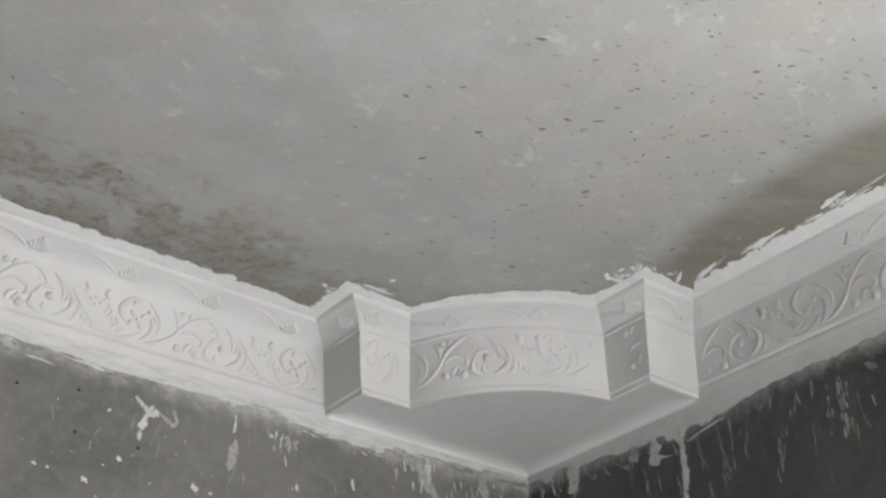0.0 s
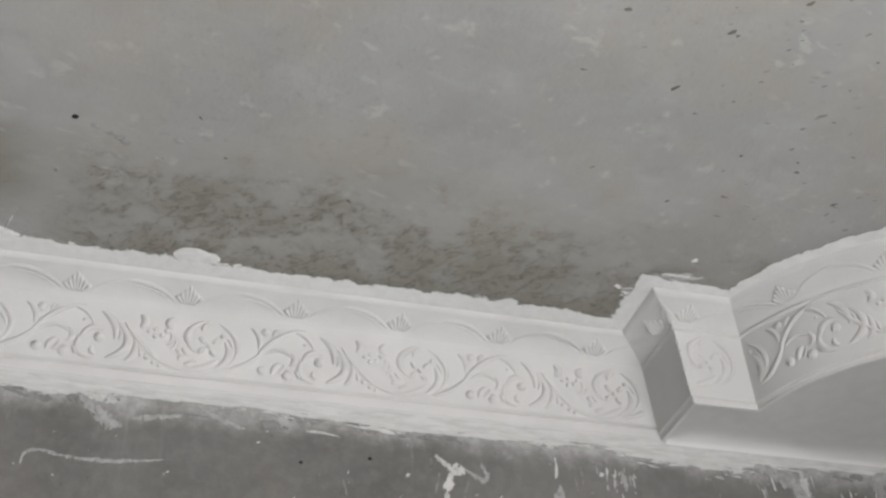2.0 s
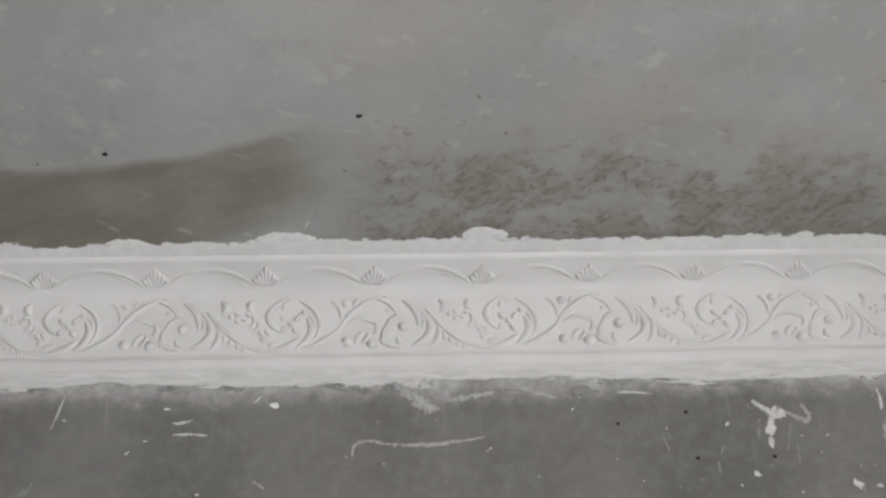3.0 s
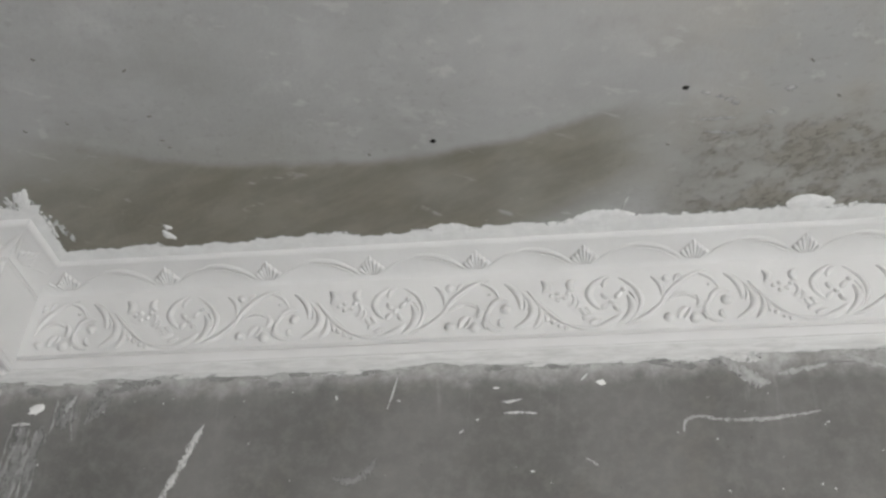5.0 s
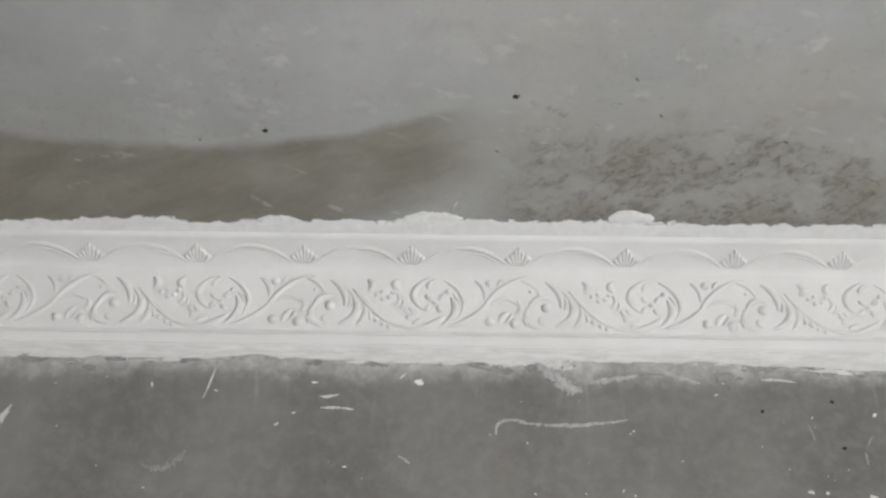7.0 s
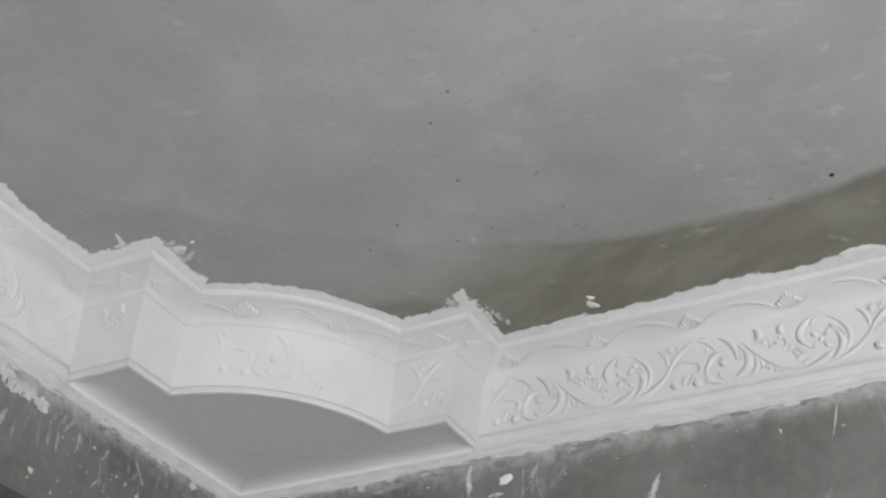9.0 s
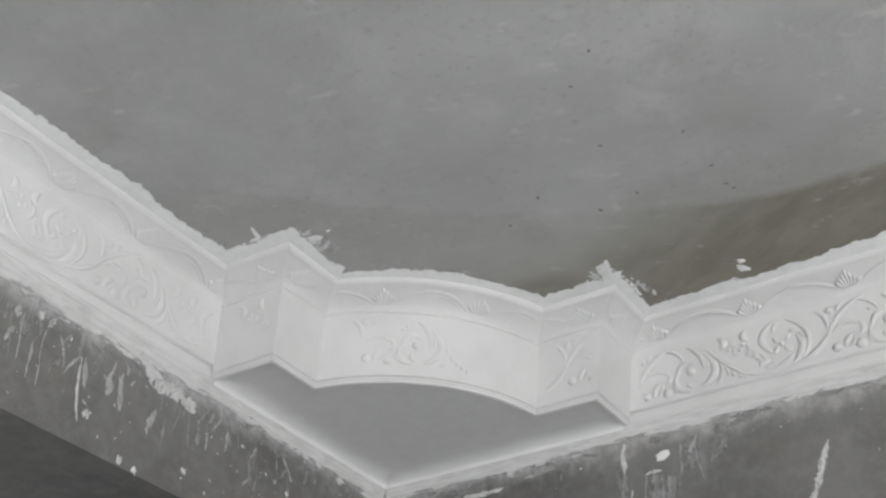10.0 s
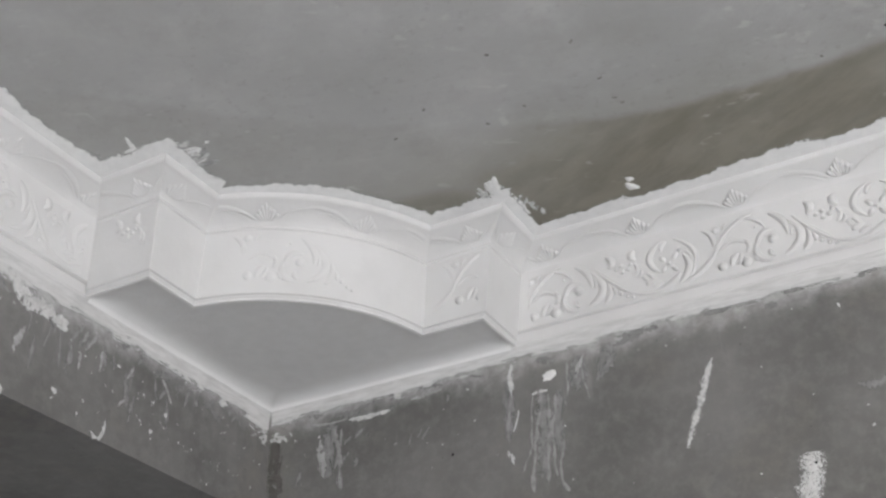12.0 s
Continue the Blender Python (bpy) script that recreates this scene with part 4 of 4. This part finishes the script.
for k in range(30):
    u, v = rng.uniform(2.02, X1 - 0.01), rng.uniform(2.56, 2.625)
    splash(N, on_north, ((u, v), (u + rng.uniform(-0.006, 0.006), v - rng.uniform(0.008, 0.03))), rng.uniform(0.001, 0.003), rng.choice((SCRAPE, SCRAPE, WASH)))
for k in range(12):
    run_down(E, on_east, rng.uniform(-0.9, -0.3), rng.uniform(2.52, 2.60), rng.uniform(0.03, 0.08), rng.uniform(0.002, 0.005), HAZE)
    run_down(N, on_north, rng.uniform(1.3, 1.95), rng.uniform(2.50, 2.59), rng.uniform(0.02, 0.05), rng.uniform(0.002, 0.004), HAZE)
for k in range(16):
    u, v = rng.gauss(-0.45, 0.12), rng.uniform(2.50, 2.61)
    splash(N, on_north, ((u, v), (u + rng.uniform(-0.02, 0.02), v - rng.uniform(0.005, 0.03))), rng.uniform(0.002, 0.006), HAZE, 0.0005, name="brushed_haze")
# beam
for u, v, r in ((-0.505, 2.489, 0.006), (-0.300, 2.499, 0.005), (-0.302, 2.55, 0.005), (-0.27, 2.54, 0.004), (-0.60, 2.452, 0.006), (-0.63, 2.456, 0.006), (-0.81, 2.60, 0.006), (-0.70, 2.50, 0.008)):
    dab(W, on_west, u, v, r, SCRAPE, 1.3, 1.57)
splash(W, on_west, ((-0.425, 2.455), (-0.405, 2.452), (-0.398, 2.482)), 0.005)
for k in range(13):
    u = rng.uniform(-1.0, -0.22)
    v = rng.uniform(2.545, 2.605)
    splash(W, on_west, ((u, v), (u + rng.uniform(-0.012, 0.012), v - rng.uniform(0.015, 0.06))), rng.uniform(0.002, 0.007), rng.choice((WASH, HAZE, HAZE)))
for k in range(34):
    u, v = rng.uniform(-1.0, -0.42), 2.615 - abs(rng.gauss(0, 0.035))
    g = rng.choice((-2.1, -1.9, -1.57, -1.2))
    size = rng.uniform(0.015, 0.05)
    splash(W, on_west, ((u, v), (u + size * math.cos(g), v + size * math.sin(g))), rng.uniform(0.0025, 0.008), rng.choice((HAZE, HAZE, RUN, WASH)), 0.0005, name="brushed_haze")
splash(W, on_west, ((-0.63, 2.64), (-0.58, 2.605), (-0.50, 2.60)), 0.017)
splash(W, on_west, ((-0.56, 2.612), (-0.50, 2.59)), 0.013)
splash(W, on_west, ((-0.73, 2.575), (-0.715, 2.48)), 0.003)
splash(W, on_west, ((-0.29, 2.60), (-0.26, 2.565)), 0.004, WASH)
for k in range(9):
    run_down(W, on_west, rng.uniform(-0.95, -0.3), rng.uniform(2.55, 2.60), rng.uniform(0.04, 0.10), rng.uniform(0.0015, 0.0045), rng.choice((HAZE, HAZE, WASH)))
# shaded wall
splash(E, on_east, ((-0.418, 2.63), (-0.417, 2.46)), 0.0095)
splash(E, on_east, ((-0.357, 2.62), (-0.36, 2.562)), 0.022)
splash(E, on_east, ((-0.30, 2.62), (-0.31, 2.585)), 0.016, WASH)
splash(E, on_east, ((-0.135, 2.645), (-0.13, 2.575)), 0.022, SCRAPE, 0.001, 0.4, 0.35)
for k in range(14):
    u, v = -0.02 - abs(rng.gauss(0, 0.06)), 2.628 - abs(rng.gauss(0, 0.014))
    splash(E, on_east, ((u, v), (u + rng.uniform(-0.008, 0.008), v - rng.uniform(0.008, 0.03))), rng.uniform(0.0015, 0.004), rng.choice((SCRAPE, WASH)))
for k in range(5):
    run_down(E, on_east, rng.uniform(-0.62, -0.42), rng.uniform(2.57, 2.60), rng.uniform(0.06, 0.12), rng.uniform(0.002, 0.004), HAZE)
for k in range(22):
    u, v = rng.choice((-0.748, -0.772)) + rng.gauss(0, 0.007), rng.uniform(2.50, 2.60)
    splash(E, on_east, ((u, v), (u + rng.uniform(-0.002, 0.002), v - rng.uniform(0.01, 0.035))), rng.uniform(0.002, 0.005), rng.choice((HAZE, HAZE, WASH)), 0.0005)
for k in range(12):
    u = rng.uniform(-0.95, -0.2)
    v = rng.uniform(2.44, 2.60)
    splash(E, on_east, ((u, v), (u + rng.uniform(-0.008, 0.008), v - rng.uniform(0.015, 0.05))), rng.uniform(0.0012, 0.004), rng.choice((WASH, HAZE)))
splash(E, on_east, ((-0.44, 2.585), (-0.53, 2.60)), 0.003)
splash(E, on_east, ((-0.40, 2.57), (-0.34, 2.573)), 0.0025)

# ceiling: brushed tails of filler round the steps
for corner, i, sweep, reach in ((left_corner, 1, (0.25, -1.0), 0.055), (left_corner, 4, (1.0, -0.05), 0.055), (right_corner, 1, (-1.0, 0.25), 0.06), (right_corner, 4, (-0.8, -0.6), 0.06)):
    a, b = corner.pts[i]
    tip = Vector(corner.to(a + OUT, b + OUT))
    away = Vector(corner.way(1, 1)).normalized()
    across = Vector((-away.y, away.x))
    for k in range(4):
        q = tip + away * rng.uniform(-0.016, 0.002) + Vector(sweep).normalized() * rng.uniform(-0.006, 0.03)
        dab(ceiling, on_ceiling, q.x, q.y, rng.uniform(0.010, 0.017), rng.choice((SCRAPE, WASH)), 1.9, math.atan2(sweep[1], sweep[0]), "filler_patch", 0.0006)
    for k in range(52):
        d = Matrix.Rotation(rng.gauss(0, 0.35), 2) @ Vector(sweep).normalized()
        start = tip + across * rng.gauss(0, 0.028) + away * rng.uniform(-0.022, 0.004)
        start += away * max(0.0, 0.006 - abs(across.dot(start - tip)))
        size = rng.uniform(0.3, 1.0) ** 1.5 * reach
        splash(ceiling, on_ceiling, (start - d * size * 0.35, start + d * size * 0.65), rng.uniform(0.0022, 0.0062), rng.choice((LUMP, SCRAPE, SCRAPE, WASH)), rng.uniform(0.0006, 0.0014), name="filler_tail")
    for k in range(2):
        q = tip + away * rng.uniform(0.012, 0.04) + across * rng.gauss(0, 0.04)
        dab(ceiling, on_ceiling, q.x, q.y, rng.uniform(0.0015, 0.004), long=1.6, turn=rng.uniform(0, 3), name="filler_dab")
# a tongue of filler dragged off the left step, and strokes along the shaded side
tip = Vector(left_corner.to(left_corner.pts[1][0] + OUT, left_corner.pts[1][1] + OUT))
for k in range(5):
    d = Vector((rng.uniform(-0.002, 0.022), -rng.uniform(0.04, 0.066)))
    splash(ceiling, on_ceiling, (tip - d * 0.2, tip + d * 0.5 + Vector((-0.004, 0)), tip + d), rng.uniform(0.004, 0.008), rng.choice((LUMP, SCRAPE)), 0.0012, 0.6, 0.6, "filler_tail")
for k in range(16):
    v = rng.uniform(-1.05, -0.56)
    u = X1 - OUT - 0.030 - rng.uniform(0.0, 0.022)
    size = rng.uniform(0.03, 0.08)
    splash(ceiling, on_ceiling, ((u, v), (u - size * rng.uniform(-0.1, 0.35), v - size)), rng.uniform(0.003, 0.008), rng.choice((LUMP, SCRAPE, SCRAPE, WASH)), 0.001, 0.6, 0.6, "filler_tail")
# lumps of filler on the ceiling edge
splash(ceiling, on_ceiling, ((1.088, -0.124), (1.12, -0.128), (1.152, -0.122)), 0.020, LUMP, height=0.0022, ragged=0.3, blunt=0.4, name="filler_lump")
splash(ceiling, on_ceiling, ((0.79, -0.112), (0.875, -0.114)), 0.024, LUMP, height=0.0022, ragged=0.3, blunt=0.35, name="filler_lump")
for a, b, w in ((1.05, 1.19, 0.017), (1.085, 1.135, 0.024), (0.72, 0.91, 0.016), (0.80, 0.85, 0.022), (0.55, 0.66, 0.014), (0.40, 0.47, 0.010), (1.60, 1.68, 0.014)):
    splash(ceiling, on_ceiling, ((a, -0.100), ((a + b) / 2, -0.108), (b, -0.101)), w, LUMP, height=0.0018, ragged=0.45, blunt=0.6, name="filler_lump")
splash(ceiling, on_ceiling, ((0.855, -0.13), (0.868, -0.168)), 0.0018, height=0.0015, name="filler_tail")
splash(ceiling, on_ceiling, ((0.575, -0.112), (0.632, -0.114)), 0.016, LUMP, height=0.002, ragged=0.4, blunt=0.5, name="filler_lump")
dab(ceiling, on_ceiling, 0.185, -0.135, 0.009, long=1.3, turn=1.2, name="filler_dab")
dab(ceiling, on_ceiling, 0.19, -0.155, 0.006, name="filler_dab")
# pale dabs
for u0, v0, u1, v1 in ((0.958, -0.322, 1.006, -0.320), (0.968, -0.297, 1.012, -0.291), (0.960, -0.375, 0.972, -0.370)):
    splash(ceiling, on_ceiling, ((u0, v0), (u1, v1)), 0.004, WASH, 0.0007, name="pale_dab")
for u, v in ((0.985, -0.362), (0.996, -0.357), (1.004, -0.35), (1.05, -0.328), (1.07, -0.37), (1.048, -0.30)):
    dab(ceiling, on_ceiling, u, v, rng.uniform(0.003, 0.006), WASH, 1.4, 0.3, "pale_dab")
# dark pits and chips
for u, v in ((0.940, -0.384), (0.610, -0.312)):
    dab(ceiling, on_ceiling, u, v, 0.0034, BLACK, 1.5, 0.0, "pit")
for u, v, a in ((0.52, -0.293, 0.9), (0.252, -0.335, 0.2), (1.092, -0.417, 0.8), (1.131, -0.35, 0.9), (0.13, -0.396, 1.3), (0.242, -0.486, -0.6), (0.247, -0.35, 0.5), (0.003, -0.459, -0.6),
                (0.067, -0.386, 1.0), (-0.066, -0.421, 0.0), (0.157, -0.643, 0.4), (0.206, -0.688, -0.5), (0.135, -0.517, 0.6), (0.245, -0.399, -0.3), (1.305, -0.30, 0.4), (0.92, -0.275, 0.4)):
    dab(ceiling, on_ceiling, u, v, 0.0017, CHIP, 2.2, a, "chip")
for u, v in ((1.304, 2.556), (1.405, 2.573), (1.41, 2.50), (1.52, 2.50), (-0.21, 2.49), (0.36, 2.36)):
    dab(N, on_north, u, v, 0.0026, BLACK, 1.2, 0.3, "pit")
bm = bmesh.new()
made = 0
while made < 460:
    u, v = rng.gauss(1.92, 0.19), rng.gauss(-0.94, 0.27)
    if not (1.35 < u < 2.34 and -1.7 < v < -0.36):
        continue
    dome(bm, u, v, rng.uniform(0.0008, 0.0021) * (1.6 if made % 7 == 0 else 1.0), 0.0009, on_ceiling, rng.uniform(1.6, 3.6), -0.42 + rng.gauss(0, 0.35), 0.5, rng.uniform(0, 90), 9)
    made += 1
bmesh.ops.recalc_face_normals(bm, faces=bm.faces)
tagged(part("mortar_specks", bm, SPECKS), "dark mortar specks spattered over the grey ceiling", "specks", kind="stuff")

for wall_name, place, lo, hi, low in (("wall", on_north, X0 + 0.02, X1 - 0.02, 2.30), ("beam", on_west, -1.2, -0.02, BEAM + 0.01)):
    bm = bmesh.new()
    for k in range(150):
        u, v = rng.uniform(lo, hi), low + (2.62 - low) * rng.random() ** 0.8
        dome(bm, u, v, rng.uniform(0.0006, 0.0017), 0.0007, place, rng.uniform(1.0, 2.6), rng.uniform(-1.6, 1.6), 0.5, rng.uniform(0, 90), 8)
    bmesh.ops.recalc_face_normals(bm, faces=bm.faces)
    tagged(part("plaster_specks", bm, SPECK_WHITE), "fine pale plaster specks spattered over the " + wall_name, "specks", kind="stuff")
